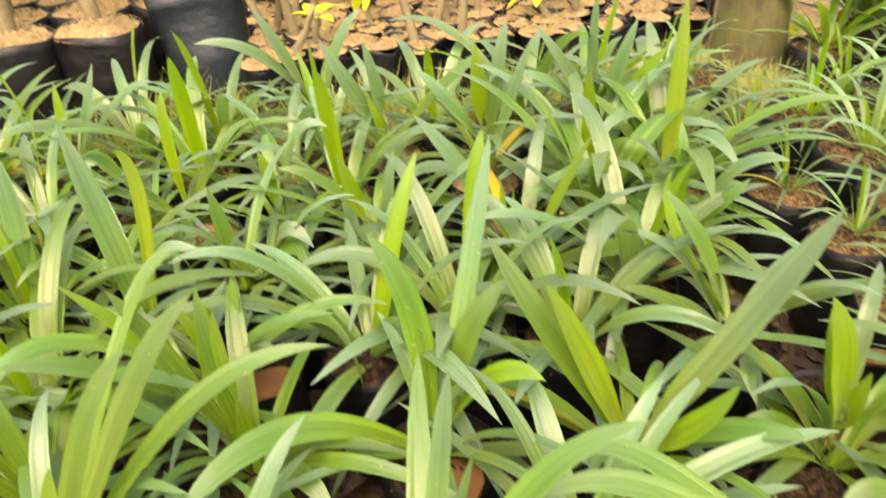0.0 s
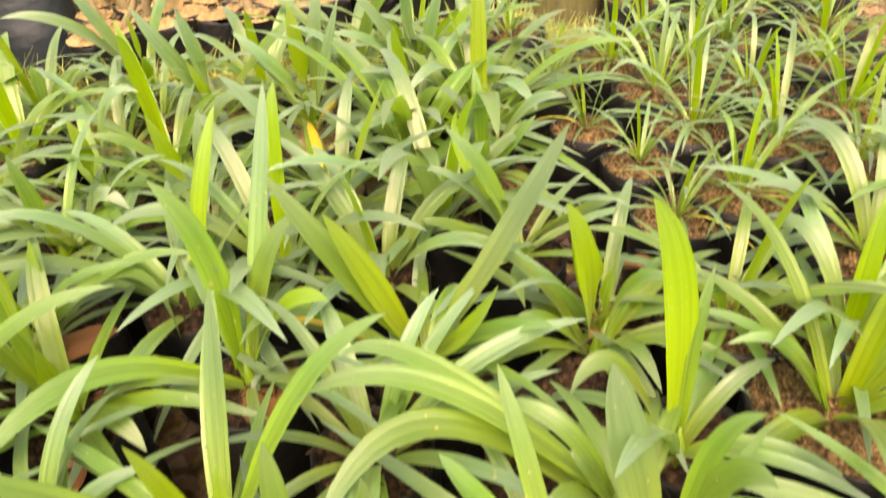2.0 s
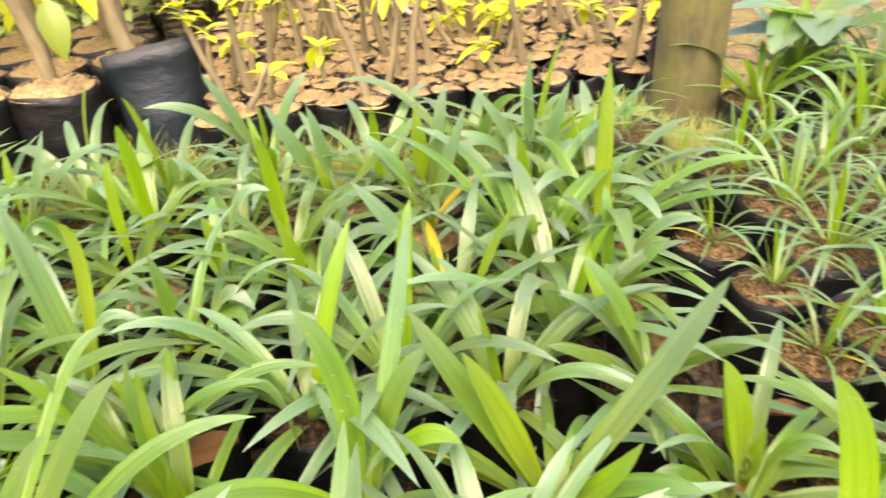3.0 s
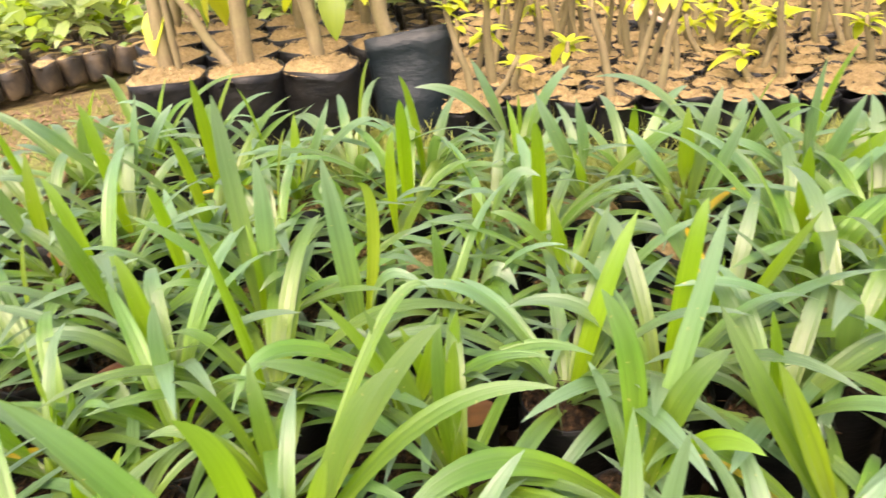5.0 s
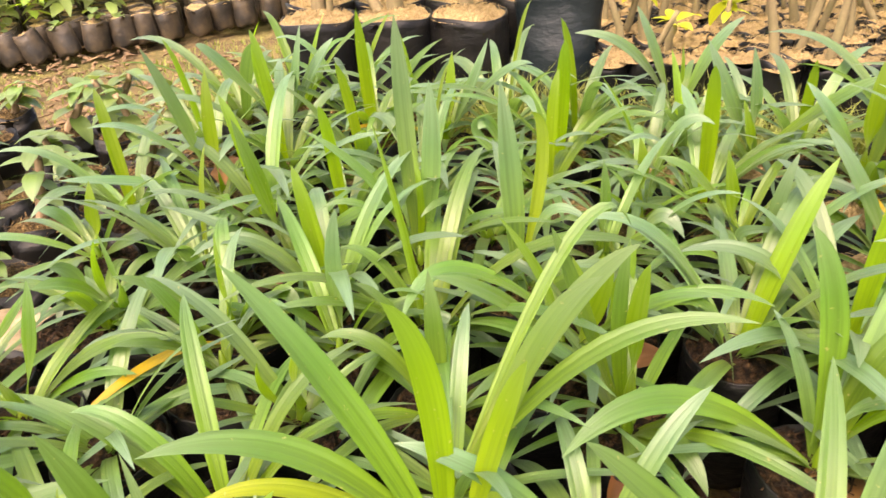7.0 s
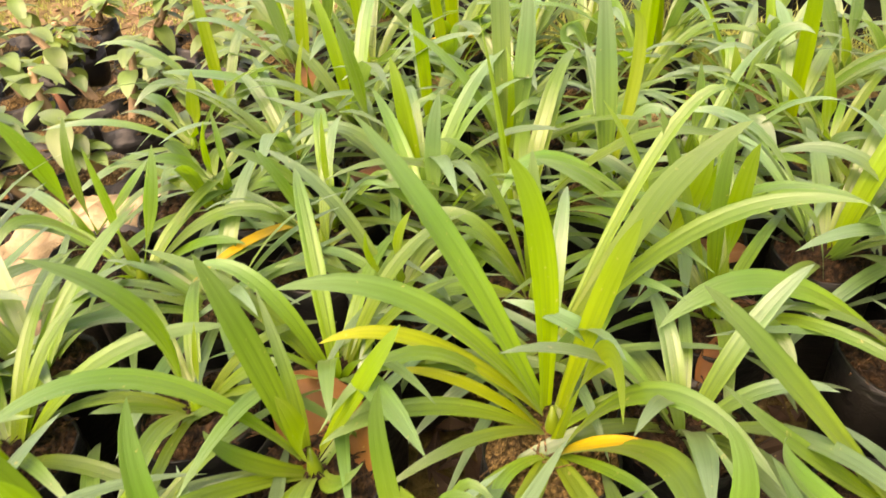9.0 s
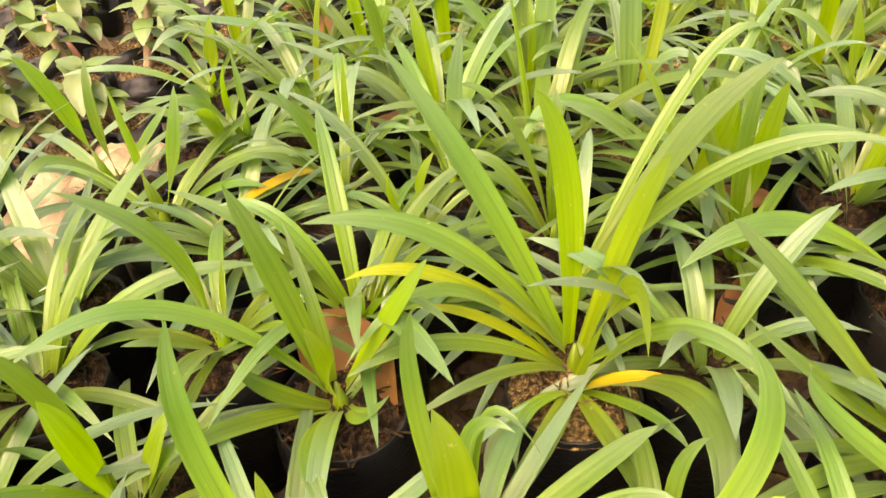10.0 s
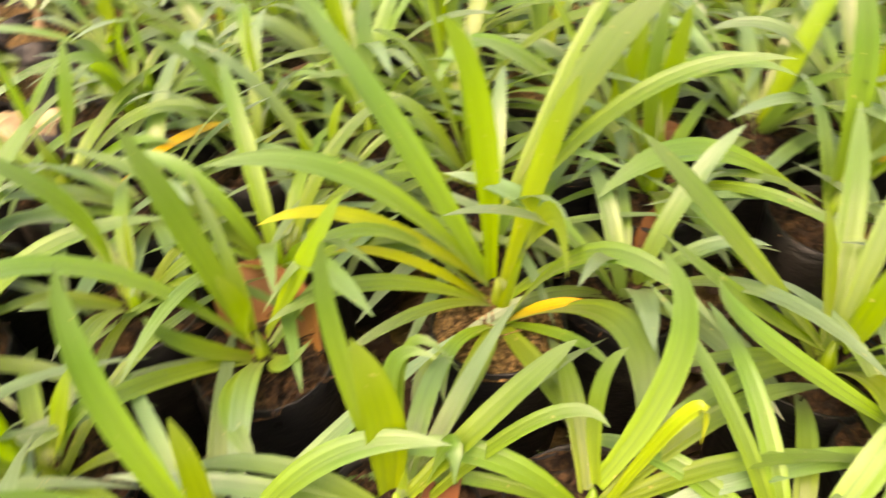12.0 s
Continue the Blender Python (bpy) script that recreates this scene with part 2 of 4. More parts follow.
def revolve(rings, sides, wobble=0.0, seed=0, cap=True):
    """Rings of (radius, z), with an uneven outline."""
    r = random.Random(seed)
    ph = [r.uniform(0, 6.28) for _ in range(4)]
    verts, faces = [], []
    for k, (rad, z) in enumerate(rings):
        for i in range(sides):
            a = 2 * math.pi * i / sides
            f = 1 + wobble * (math.sin(2 * a + ph[0] + k * 0.3) + 0.6 * math.sin(3 * a + ph[1] - k * 0.5) + 0.4 * math.sin(7 * a + ph[2] + k))
            verts.append((rad * f * math.cos(a), rad * f * math.sin(a), z + wobble * 0.12 * math.sin(3 * a + ph[3])))
    for k in range(len(rings) - 1):
        for i in range(sides):
            a, b = k * sides + i, k * sides + (i + 1) % sides
            faces.append((a, b, b + sides, a + sides))
    if cap:
        faces.append(tuple(range((len(rings) - 1) * sides, len(rings) * sides)))
    return verts, faces


def bag_mesh(rad, high, seed, material, sides=20, rim=0.018, uneven=0.022):
    """A filled film bag: bulging sides, a tucked foot and a thin turned rim."""
    rings = [(rad * 0.55, 0.0), (rad * 0.88, 0.004), (rad * 0.97, high * 0.12), (rad * 1.02, high * 0.35), (rad * 0.99, high * 0.6), (rad * 1.01, high * 0.85),
             (rad * 0.985, high - rim), (rad * 0.99, high), (rad * 0.955, high + 0.001), (rad * 0.95, high - rim * 1.4)]
    v, f = revolve(rings, sides, uneven, seed, cap=False)
    return mesh_of("bag", v, f, material)


def soil_mesh(rad, z, seed, material, rough=0.006, sides=18, rings=5, dome=0.01, strands=0):
    """A crumbly, slightly domed bed of soil."""
    r = random.Random(seed)
    verts, faces = [(0, 0, z + dome)], []
    for k in range(1, rings + 1):
        for i in range(sides):
            a = 2 * math.pi * (i + 0.5 * (k % 2)) / sides
            q = rad * k / rings
            verts.append((q * math.cos(a), q * math.sin(a), z + dome * (1 - (k / rings) ** 2) + (r.uniform(-rough, rough) if k < rings else 0)))
    for _ in range(strands):
        a, q, d, half = r.uniform(0, 6.283), rad * 0.9 * math.sqrt(r.random()), r.uniform(0, 3.1416), r.uniform(0.006, 0.02)
        x, y, w = q * math.cos(a), q * math.sin(a), r.uniform(0.0004, 0.0011)
        h = z + dome * (1 - (q / rad) ** 2) + r.uniform(0.002, 0.007)
        ux, uy, m = math.cos(d), math.sin(d), len(verts)
        ring = min(rings, max(1, round(q / rad * rings)))
        faces.append((1 + (ring - 1) * sides + round(a / 6.283 * sides) % sides, m, m + 1))
        rise = r.uniform(-0.003, 0.006)
        for e, lift in ((-1, 0.0), (0, 0.004), (1, rise)):
            px, py = x + ux * half * e, y + uy * half * e
            verts += [(px - uy * w, py + ux * w, h + lift), (px + uy * w, py - ux * w, h + lift)]
        faces += [(m, m + 1, m + 3, m + 2), (m + 2, m + 3, m + 5, m + 4)]
    for i in range(sides):
        faces.append((0, 1 + i, 1 + (i + 1) % sides))
    for k in range(rings - 1):
        for i in range(sides):
            a, b = 1 + k * sides + i, 1 + k * sides + (i + 1) % sides
            faces.append((a, a + sides, b + sides, b))
    return mesh_of("soil", verts, faces, material)


def tube(points, radii, sides=8, material=None, name="stem", seed=0, knobs=0.0):
    """A tapering, slightly crooked stem along points."""
    r = random.Random(seed)
    verts, faces = [], []
    pts = [Vector(p) for p in points]
    for k, p in enumerate(pts):
        d = (pts[min(k + 1, len(pts) - 1)] - pts[max(k - 1, 0)]).normalized()
        x = d.orthogonal().normalized() if abs(d.z) < 0.9 else Vector((1, 0, 0))
        x = (x - d * x.dot(d)).normalized()
        y = d.cross(x)
        for i in range(sides):
            a = 2 * math.pi * i / sides
            f = radii[k] * (1 + r.uniform(-knobs, knobs))
            verts.append(p + x * math.cos(a) * f + y * math.sin(a) * f)
    for k in range(len(pts) - 1):
        for i in range(sides):
            a, b = k * sides + i, k * sides + (i + 1) % sides
            faces.append((a, b, b + sides, a + sides))
    faces.append(tuple(range((len(pts) - 1) * sides, len(pts) * sides)))
    return mesh_of(name, verts, faces, material)


def oval_leaf(length, width, droop, material, tip=0.25):
    """A broad pointed leaf along +x with a sunken midrib."""
    steps, verts, faces, uvs = 8, [], [], []
    for i in range(steps + 1):
        s = i / steps
        w = width / 2 * (math.sin(math.pi * min(1, s ** 0.8 * 0.97 + 0.02)) ** 0.8)
        x, z = length * s * (1 - 0.12 * droop * s), -droop * length * 0.5 * s * s
        for c in (-1, -0.5, 0, 0.5, 1):
            verts.append((x, c * w, z + abs(c) * w * 0.22))
            uvs.append((s, c * 0.5 + 0.5))
    for i in range(steps):
        for j in range(4):
            v = i * 5 + j
            faces.append((v, v + 1, v + 6, v + 5))
    return mesh_of("leaf", verts, faces, material, uvs)


# ---- the ground: one sheet to the horizon, finer where the camera is near ----
def ground_sheet():
    xs = [-400, -120, -40, -15, -7] + [-4.5 + 0.12 * i for i in range(64)] + [6, 15, 40, 120, 400]
    ys = [-400, -120, -40, -12, -5, -2.5] + [-1.2 + 0.12 * i for i in range(62)] + [9, 15, 40, 120, 400]
    verts, faces = [], []
    for y in ys:
        for x in xs:
            near = max(0.0, 1 - max(abs(x) / 5.0, abs(y - 2.5) / 4.6))
            z = 0.05 * (noise.noise((x * 0.9, y * 0.9, 0.3)) - 0.2) + 0.018 * noise.noise((x * 4.5, y * 4.5, 2.0))
            verts.append((x, y, z * min(1.0, near * 3) - 0.012))
    nx = len(xs)
    for j in range(len(ys) - 1):
        for i in range(nx - 1):
            a = j * nx + i
            faces.append((a, a + 1, a + nx + 1, a + nx))
    return mesh_of("ground", verts, faces, EARTH)


tagged(new("ground", ground_sheet()), "bare brown earth with mossy green patches", "ground", kind="structure")

# ---- pandan plants in small bags ----
BED_BAGS = [bag_mesh(0.056, 0.165, i, PLASTIC) for i in range(5)]
BED_SOILS = [soil_mesh(0.055, 0.157, i, SOIL_DARK, 0.011, 22, 9, 0.008, 70) for i in range(4)] + [soil_mesh(0.055, 0.157, 9 + i, m, 0.008, 20, 7, 0.01, 50) for i, m in enumerate((SOIL_FIBRE, SAWDUST, SOIL_FIBRE))]
CROWN = 0.155


def leaf_data(spec, material, **kw):
    v, f, u = strap(*spec, **kw)
    return mesh_of("leaf", v, f, material, u)


def filler_set(seed, tiers, size, mats, slim=1.0):
    """Leaf meshes of one plant in three tiers: upright heart leaves, arching leaves, low drooping leaves."""
    r = random.Random(seed)
    made, az = [], r.uniform(0, 360)
    for tier, count in enumerate(tiers):
        for i in range(count):
            az += 137.5 + r.uniform(-25, 25)
            k = size * r.uniform(0.85, 1.15)
            if tier == 0:
                reach, rise = k * r.uniform(0.10, 0.32), k * r.uniform(0.62, 0.85)
                lift, w, skin = rise * r.uniform(0.6, 0.9), k * 0.084, mats[1] if i % 2 == 0 else mats[0]
            elif tier == 1:
                reach, rise = k * r.uniform(0.5, 0.85), k * r.uniform(0.25, 0.6)
                lift, w, skin = rise * 0.6 + k * r.uniform(0.15, 0.38), k * r.uniform(0.072, 0.095), mats[0]
            else:
                reach, rise = k * r.uniform(0.6, 0.95), k * r.uniform(-0.2, 0.22)
                lift, w, skin = k * r.uniform(0.18, 0.4), k * r.uniform(0.06, 0.08), mats[0] if r.random() > 0.018 else mats[2]
            made.append(leaf_data((az, reach, rise, lift, w * slim), skin, twist=r.uniform(-30, 30)))
    return made


FILLER = [filler_set(10 + i, (1, 9, 7), 0.29, (LEAF if i % 2 else LEAF_SKY_SHEEN, LEAF_NEW, LEAF_AGED)) for i in range(9)]
LOWER = [filler_set(40 + i, (0, 9, 8), 0.27, (LEAF if i % 2 else LEAF_SKY_SHEEN, LEAF_NEW, LEAF_YELLOW)) for i in range(8)]
NARROW = [filler_set(70 + i, (3, 9, 11), 0.23, (LEAF_SKY_SHEEN if i % 3 else LEAF, LEAF_NEW, LEAF_AGED), 0.66) for i in range(6)]
SPARSE = [filler_set(90 + i, (3, 9, 6), 0.21, (LEAF_SKY_SHEEN, LEAF_NEW, LEAF_AGED), 0.62) for i in range(3)]
SKINS = {"g": LEAF, "n": LEAF_NEW, "b": LEAF_SKY_SHEEN, "y": LEAF_YELLOW, "u": LEAF_PALE_LIME}
placed = []


SHEATH = tube([(0, 0, 0), (0.001, 0, 0.028), (0, 0, 0.05)], [0.0075, 0.0065, 0.0015], 10, LEAF, "stem", 12, 0.06)


def potted(x, y, label, z=0.0, name="pandan_plant"):
    plant = thing(name, x, y, z, label, "potted plant", "pandan plants in bags")
    i = len(placed)
    soil = i % 4 if y < 0.55 and i % 5 else 4 + i % 3 if y > 0.8 or i % 3 == 0 else i % 4
    part("grow_bag", BED_BAGS[i % 5], plant, "black plastic grow bag", pose(0, 0, 0, 0, 0, 47 * i))
    part("soil", BED_SOILS[soil], plant, "crumbly potting soil", pose(0, 0, 0, 0, 0, 31 * i))
    placed.append((x, y))
    return plant


def sprout(plant, leaves, off=(0, 0)):
    for skin, az, reach, rise, lift, w, knee, side, turn, z0 in leaves:
        part("leaf", leaf_data((az, reach, rise, lift, w), SKINS[skin], z0=z0, knee=knee, side=side, turn=turn, steps=14, twist=8 * math.sin(az * 3)), plant, at=pose(*off, CROWN))


def pandan(x, y, leaves, lower=0, off=(0, 0), label="pandan plant with long arching green leaves in a black bag"):
    """A plant with its own leaves: (skin, azimuth, reach, rise, lift, width, knee, side, turn of the blade, height of its base), a share of low filler leaves, and its crown's place in the bag."""
    plant = potted(x, y, label)
    part("stem", SHEATH, plant, "short pale green sheathed stem", pose(*off, CROWN - 0.01))
    sprout(plant, leaves, off)
    k = len(placed)
    for data in LOWER[k % 8][::-1][:lower]:
        part("leaf", data, plant, at=pose(*off, CROWN + 0.012, 0, 0, 77 * k % 360)).scale = (0.8, 0.8, 0.8)
    return plant


def common_pandan(x, y, k, size):
    plant = potted(x, y, "bushy young pandan plant with arching leaves in a black bag")
    for data in FILLER[k % 9] if y > 0.5 else LOWER[k % 8]:
        ob = part("leaf", data, plant, at=pose(0, 0, CROWN, 0, 0, 53 * k % 360))
        ob.scale = (size, size, size)


full = pandan(-0.157, 0.259, [
    ('g', -173, 0.146, 0.239, 0.139, 0.028, 0.61, -0.031, -18, 0.034), ('n', 164, 0.043, 0.215, 0.161, 0.025, 0.75, -0.042, -25, 0.034), ('n', 47, 0.053, 0.173, 0.122, 0.022, 0.76, 0.018, 23, 0.034),
    ('g', 54, 0.117, 0.214, 0.170, 0.024, 0.70, 0.047, 16, 0.034), ('g', -147, 0.194, 0.138, 0.124, 0.027, 0.47, -0.057, -14, 0.034), ('g', -131, 0.178, 0.052, 0.070, 0.020, 0.55, -0.029, -10, 0.014),
    ('g', -131, 0.177, 0.064, 0.130, 0.017, 0.46, -0.076, -11, 0.014), ('u', -151, 0.174, 0.074, 0.083, 0.018, 0.62, -0.040, -12, 0.034), ('u', -156, 0.122, 0.055, 0.064, 0.013, 0.59, -0.004, -11, 0.014)], 3, (-0.009, 0.020))
sprout(full, [
    ('n', -31, 0.068, 0.083, 0.134, 0.023, -0.12, 0.055, 72, 0.034), ('g', -2, 0.155, 0.064, 0.121, 0.024, 0.30, 0.056, 11, 0.014), ('g', -38, 0.168, 0.046, 0.101, 0.029, 0.47, 0.087, 7, 0.014),
    ('y', 10, 0.064, 0.038, 0.045, 0.013, 0.51, -0.012, 11, 0.014), ('g', -13, 0.096, 0.011, 0.033, 0.012, 0.73, 0.005, 9, 0.014), ('g', -40, 0.139, 0.004, 0.020, 0.020, 0.58, 0.001, 5, 0.014),
    ('g', -89, 0.143, -0.006, 0.020, 0.020, 0.47, 0.014, -3, 0.014), ('g', -94, 0.109, -0.013, 0.021, 0.014, 0.73, -0.040, -5, 0.014), ('g', -91, 0.086, -0.001, 0.033, 0.012, 0.63, -0.025, -4, 0.014)])
pandan(-0.311, 0.148, [
    ('g', -160, 0.043, 0.186, 0.110, 0.024, 0.61, -0.010, -25, 0.034), ('n', 38, 0.073, 0.121, 0.073, 0.023, 0.59, 0.003, 19, 0.034), ('g', -123, 0.188, 0.117, 0.132, 0.023, 0.49, -0.073, -13, 0.034),
    ('n', -95, 0.010, 0.079, 0.045, 0.021, 0.29, 0.014, -80, 0.034), ('g', -105, 0.160, 0.055, 0.057, 0.018, 0.55, -0.011, -10, 0.014), ('g', -51, 0.110, 0.019, 0.041, 0.020, 0.55, -0.035, -2, 0.014),
    ('g', -133, 0.062, 0.070, 0.054, 0.019, 0.84, 0.021, -13, 0.014), ('g', 152, 0.050, 0.126, 0.056, 0.012, 0.11, -0.003, -4, 0.034), ('g', 3, 0.045, 0.039, 0.026, 0.016, 0.82, -0.031, 15, 0.014)], 3)
pandan(-0.649, 0.251, [
    ('g', -37, 0.065, 0.177, 0.096, 0.023, 0.67, -0.001, -110, 0.034), ('g', 39, 0.173, 0.058, 0.106, 0.025, 0.51, 0.018, 14, 0.014), ('g', 35, 0.047, 0.142, 0.091, 0.023, 0.78, -0.003, 63, 0.034),
    ('g', -93, 0.119, 0.082, 0.142, 0.015, 0.54, -0.038, -28, 0.034), ('g', 31, 0.118, 0.043, 0.069, 0.020, 0.59, -0.000, 13, 0.014)], 7)
pandan(-0.754, 0.267, [
    ('g', -57, 0.080, 0.188, 0.131, 0.024, 0.47, 0.005, -106, 0.034), ('g', 33, 0.085, 0.092, 0.066, 0.022, 0.74, -0.004, 34, 0.034), ('g', 45, 0.010, 0.150, 0.091, 0.015, -0.58, -0.018, 79, 0.034)], 7)
pandan(-0.444, 0.147, [
    ('g', -127, 0.071, 0.167, 0.100, 0.026, -0.20, -0.012, -25, 0.034), ('n', 22, 0.016, 0.084, 0.046, 0.008, 0.76, -0.014, 73, 0.034), ('g', 33, 0.085, 0.050, 0.062, 0.019, 0.55, -0.001, 12, 0.014),
    ('g', -100, 0.071, 0.061, 0.057, 0.016, 0.60, 0.010, -14, 0.014)], 7)
pandan(-0.645, 0.434, [
    ('g', -35, 0.061, 0.139, 0.083, 0.020, 0.74, 0.005, 110, 0.034), ('n', -54, 0.015, 0.111, 0.070, 0.017, 1.92, -0.016, -110, 0.034), ('g', -88, 0.088, 0.090, 0.087, 0.022, 0.46, 0.008, -48, 0.034),
    ('g', 10, 0.096, 0.036, 0.072, 0.024, 0.59, -0.002, 21, 0.014)], 10, (-0.033, -0.020))
pandan(-0.544, 0.466, [
    ('n', -35, 0.032, 0.142, 0.069, 0.014, 1.04, -0.007, 110, 0.034), ('g', -107, 0.100, 0.121, 0.086, 0.022, 0.40, 0.011, -36, 0.034), ('g', 5, 0.089, 0.041, 0.115, 0.022, 0.70, 0.035, 23, 0.014),
    ('g', -40, 0.082, 0.057, 0.135, 0.015, 0.29, 0.048, 90, 0.014)], 10, (0.010, -0.024))
pandan(-0.381, 0.367, [
    ('n', -90, 0.031, 0.083, 0.052, 0.011, 1.23, -0.009, -82, 0.034), ('n', -13, 0.023, 0.095, 0.060, 0.017, 0.30, -0.020, 83, 0.034), ('g', -124, 0.094, 0.074, 0.069, 0.013, 0.66, 0.007, -15, 0.014)], 10)
pandan(-0.089, 0.484, [
    ('n', -58, 0.011, 0.176, 0.117, 0.027, -0.46, -0.005, 110, 0.034), ('g', 138, 0.010, 0.179, 0.111, 0.016, 0.88, 0.013, -33, 0.034), ('g', -176, 0.068, 0.186, 0.135, 0.019, 0.77, -0.012, -30, 0.034),
    ('g', -33, 0.092, 0.007, 0.054, 0.023, 0.54, 0.008, 10, 0.014)], 10)
pandan(-0.235, 0.002, [
    ('g', 156, 0.060, 0.178, 0.111, 0.018, 1.03, 0.025, -2, 0.034), ('g', 36, 0.142, 0.075, 0.078, 0.021, 0.48, 0.035, 9, 0.014), ('g', -129, 0.106, 0.100, 0.078, 0.020, 0.62, -0.033, -11, 0.034),
    ('n', 122, 0.012, 0.094, 0.052, 0.016, -0.08, -0.008, 10, 0.034)], 7)
pandan(-0.370, -0.004, [
    ('g', -140, 0.036, 0.156, 0.109, 0.018, 0.52, -0.023, -24, 0.034), ('n', -101, 0.011, 0.120, 0.072, 0.027, 0.48, 0.000, -53, 0.034), ('n', 45, 0.038, 0.080, 0.048, 0.020, 0.48, -0.007, 34, 0.034),
    ('g', -101, 0.085, 0.082, 0.065, 0.018, 0.48, -0.013, -13, 0.034), ('g', -87, 0.104, 0.066, 0.045, 0.019, 0.45, -0.002, -11, 0.034), ('g', 25, 0.109, 0.001, 0.041, 0.012, 0.57, 0.024, 7, 0.014),
    ('g', 42, 0.050, 0.070, 0.070, 0.015, 0.26, -0.005, 26, 0.014)], 7)
pandan(-0.146, 0.074, [
    ('g', 143, 0.056, 0.163, 0.114, 0.014, 1.29, 0.012, -5, 0.034), ('g', 59, 0.047, 0.075, 0.111, 0.008, 0.83, 0.085, 12, 0.034), ('g', 80, 0.042, 0.083, 0.089, 0.012, 0.91, 0.056, 9, 0.034),
    ('n', 149, 0.023, 0.118, 0.066, 0.028, 0.14, -0.011, -10, 0.034), ('g', 11, 0.030, 0.050, 0.082, 0.017, 0.82, 0.044, 13, 0.014), ('g', 45, 0.107, 0.101, 0.067, 0.018, 0.76, 0.011, 9, 0.034),
    ('g', 30, 0.119, 0.077, 0.092, 0.012, 0.86, 0.036, 9, 0.014)], 7)
pandan(-0.038, 0.128, [
    ('g', 89, 0.064, 0.143, 0.102, 0.018, 1.02, -0.050, 0, 0.034), ('g', 90, 0.035, 0.091, 0.068, 0.011, 0.83, 0.023, 2, 0.034), ('u', 31, 0.051, 0.063, 0.108, 0.012, 1.43, 0.036, 10, 0.014)], 7)
pandan(0.073, 0.511, [
    ('g', 150, 0.044, 0.198, 0.137, 0.027, 0.26, -0.026, -29, 0.034), ('g', -145, 0.223, 0.053, 0.106, 0.034, 0.50, -0.068, -10, 0.014), ('n', -16, 0.090, 0.094, 0.097, 0.027, 0.37, 0.025, 15, 0.034),
    ('b', 65, 0.112, 0.245, 0.155, 0.021, 0.73, 0.003, 6, 0.034), ('g', 33, 0.070, 0.143, 0.106, 0.031, 0.43, 0.019, 15, 0.034)], 10)
pandan(0.246, 0.509, [
    ('g', 163, 0.121, 0.189, 0.099, 0.031, 0.58, -0.003, -17, 0.034), ('n', 168, 0.071, 0.157, 0.090, 0.036, 0.51, -0.000, -22, 0.034), ('b', 13, 0.134, 0.215, 0.131, 0.030, 0.74, 0.011, 15, 0.034),
    ('n', -22, 0.066, 0.096, 0.046, 0.033, 0.70, -0.018, 16, 0.034), ('g', -175, 0.161, 0.062, 0.111, 0.022, 0.75, -0.058, -11, 0.014), ('g', -28, 0.118, 0.071, 0.059, 0.028, 0.61, 0.013, 11, 0.034)], 10)
pandan(0.158, 0.776, [
    ('n', -15, 0.070, 0.171, 0.095, 0.028, 0.51, -0.011, 31, 0.034), ('g', -16, 0.188, 0.065, 0.075, 0.032, 0.68, 0.005, 13, 0.014), ('n', -149, 0.021, 0.116, 0.054, 0.012, 1.27, 0.019, -81, 0.034),
    ('n', -60, 0.039, 0.071, 0.043, 0.016, 0.93, -0.009, 94, 0.034)], 10, (-0.007, 0.024))
pandan(-0.186, 0.528, [
    ('n', -137, 0.064, 0.172, 0.083, 0.025, 0.08, 0.018, -30, 0.034), ('n', -14, 0.039, 0.129, 0.072, 0.021, 0.86, -0.002, 89, 0.034), ('g', -139, 0.129, 0.118, 0.086, 0.029, 0.42, -0.007, -15, 0.034),
    ('g', 24, 0.198, 0.070, 0.110, 0.023, 0.56, 0.036, 12, 0.014), ('g', 8, 0.159, 0.009, 0.136, 0.020, 0.85, 0.097, 11, 0.014)], 10, (0.013, 0.026))
pandan(0.369, 0.682, [
    ('g', 172, 0.075, 0.148, 0.096, 0.033, 0.30, 0.004, -25, 0.034), ('n', 132, 0.085, 0.140, 0.103, 0.015, 1.06, 0.028, -16, 0.034), ('g', -177, 0.109, 0.063, 0.065, 0.025, 0.68, 0.005, -13, 0.014),
    ('g', -28, 0.111, 0.088, 0.067, 0.027, 0.64, -0.002, 15, 0.034)], 10)
pandan(-0.050, 0.889, [
    ('n', -117, 0.044, 0.128, 0.057, 0.030, 0.97, 0.017, -95, 0.034), ('b', -8, 0.154, 0.076, 0.158, 0.026, 0.27, 0.023, 15, 0.014), ('g', -166, 0.104, 0.097, 0.097, 0.023, 0.52, -0.001, -17, 0.034)], 10, (0.002, -0.006))
pandan(-0.232, 0.759, [
    ('g', -87, 0.020, 0.137, 0.068, 0.031, 1.39, 0.010, -110, 0.034), ('g', -1, 0.090, 0.024, 0.090, 0.030, 0.65, 0.018, 12, 0.014), ('g', -140, 0.046, 0.072, 0.087, 0.025, 0.30, 0.010, -21, 0.014)], 10, (0.035, 0.007))
pandan(-0.358, 0.767, [
    ('g', 21, 0.088, 0.068, 0.080, 0.027, 0.56, -0.013, 16, 0.014)], 10)
pandan(-0.407, 0.935, [
    ('g', -124, 0.059, 0.094, 0.131, 0.035, 0.59, -0.008, -43, 0.034)], 10, (0.023, -0.006))
pandan(0.097, 1.044, [
    ('b', -5, 0.061, 0.188, 0.107, 0.034, 0.53, -0.018, 38, 0.034)], 10, (-0.001, 0.019))
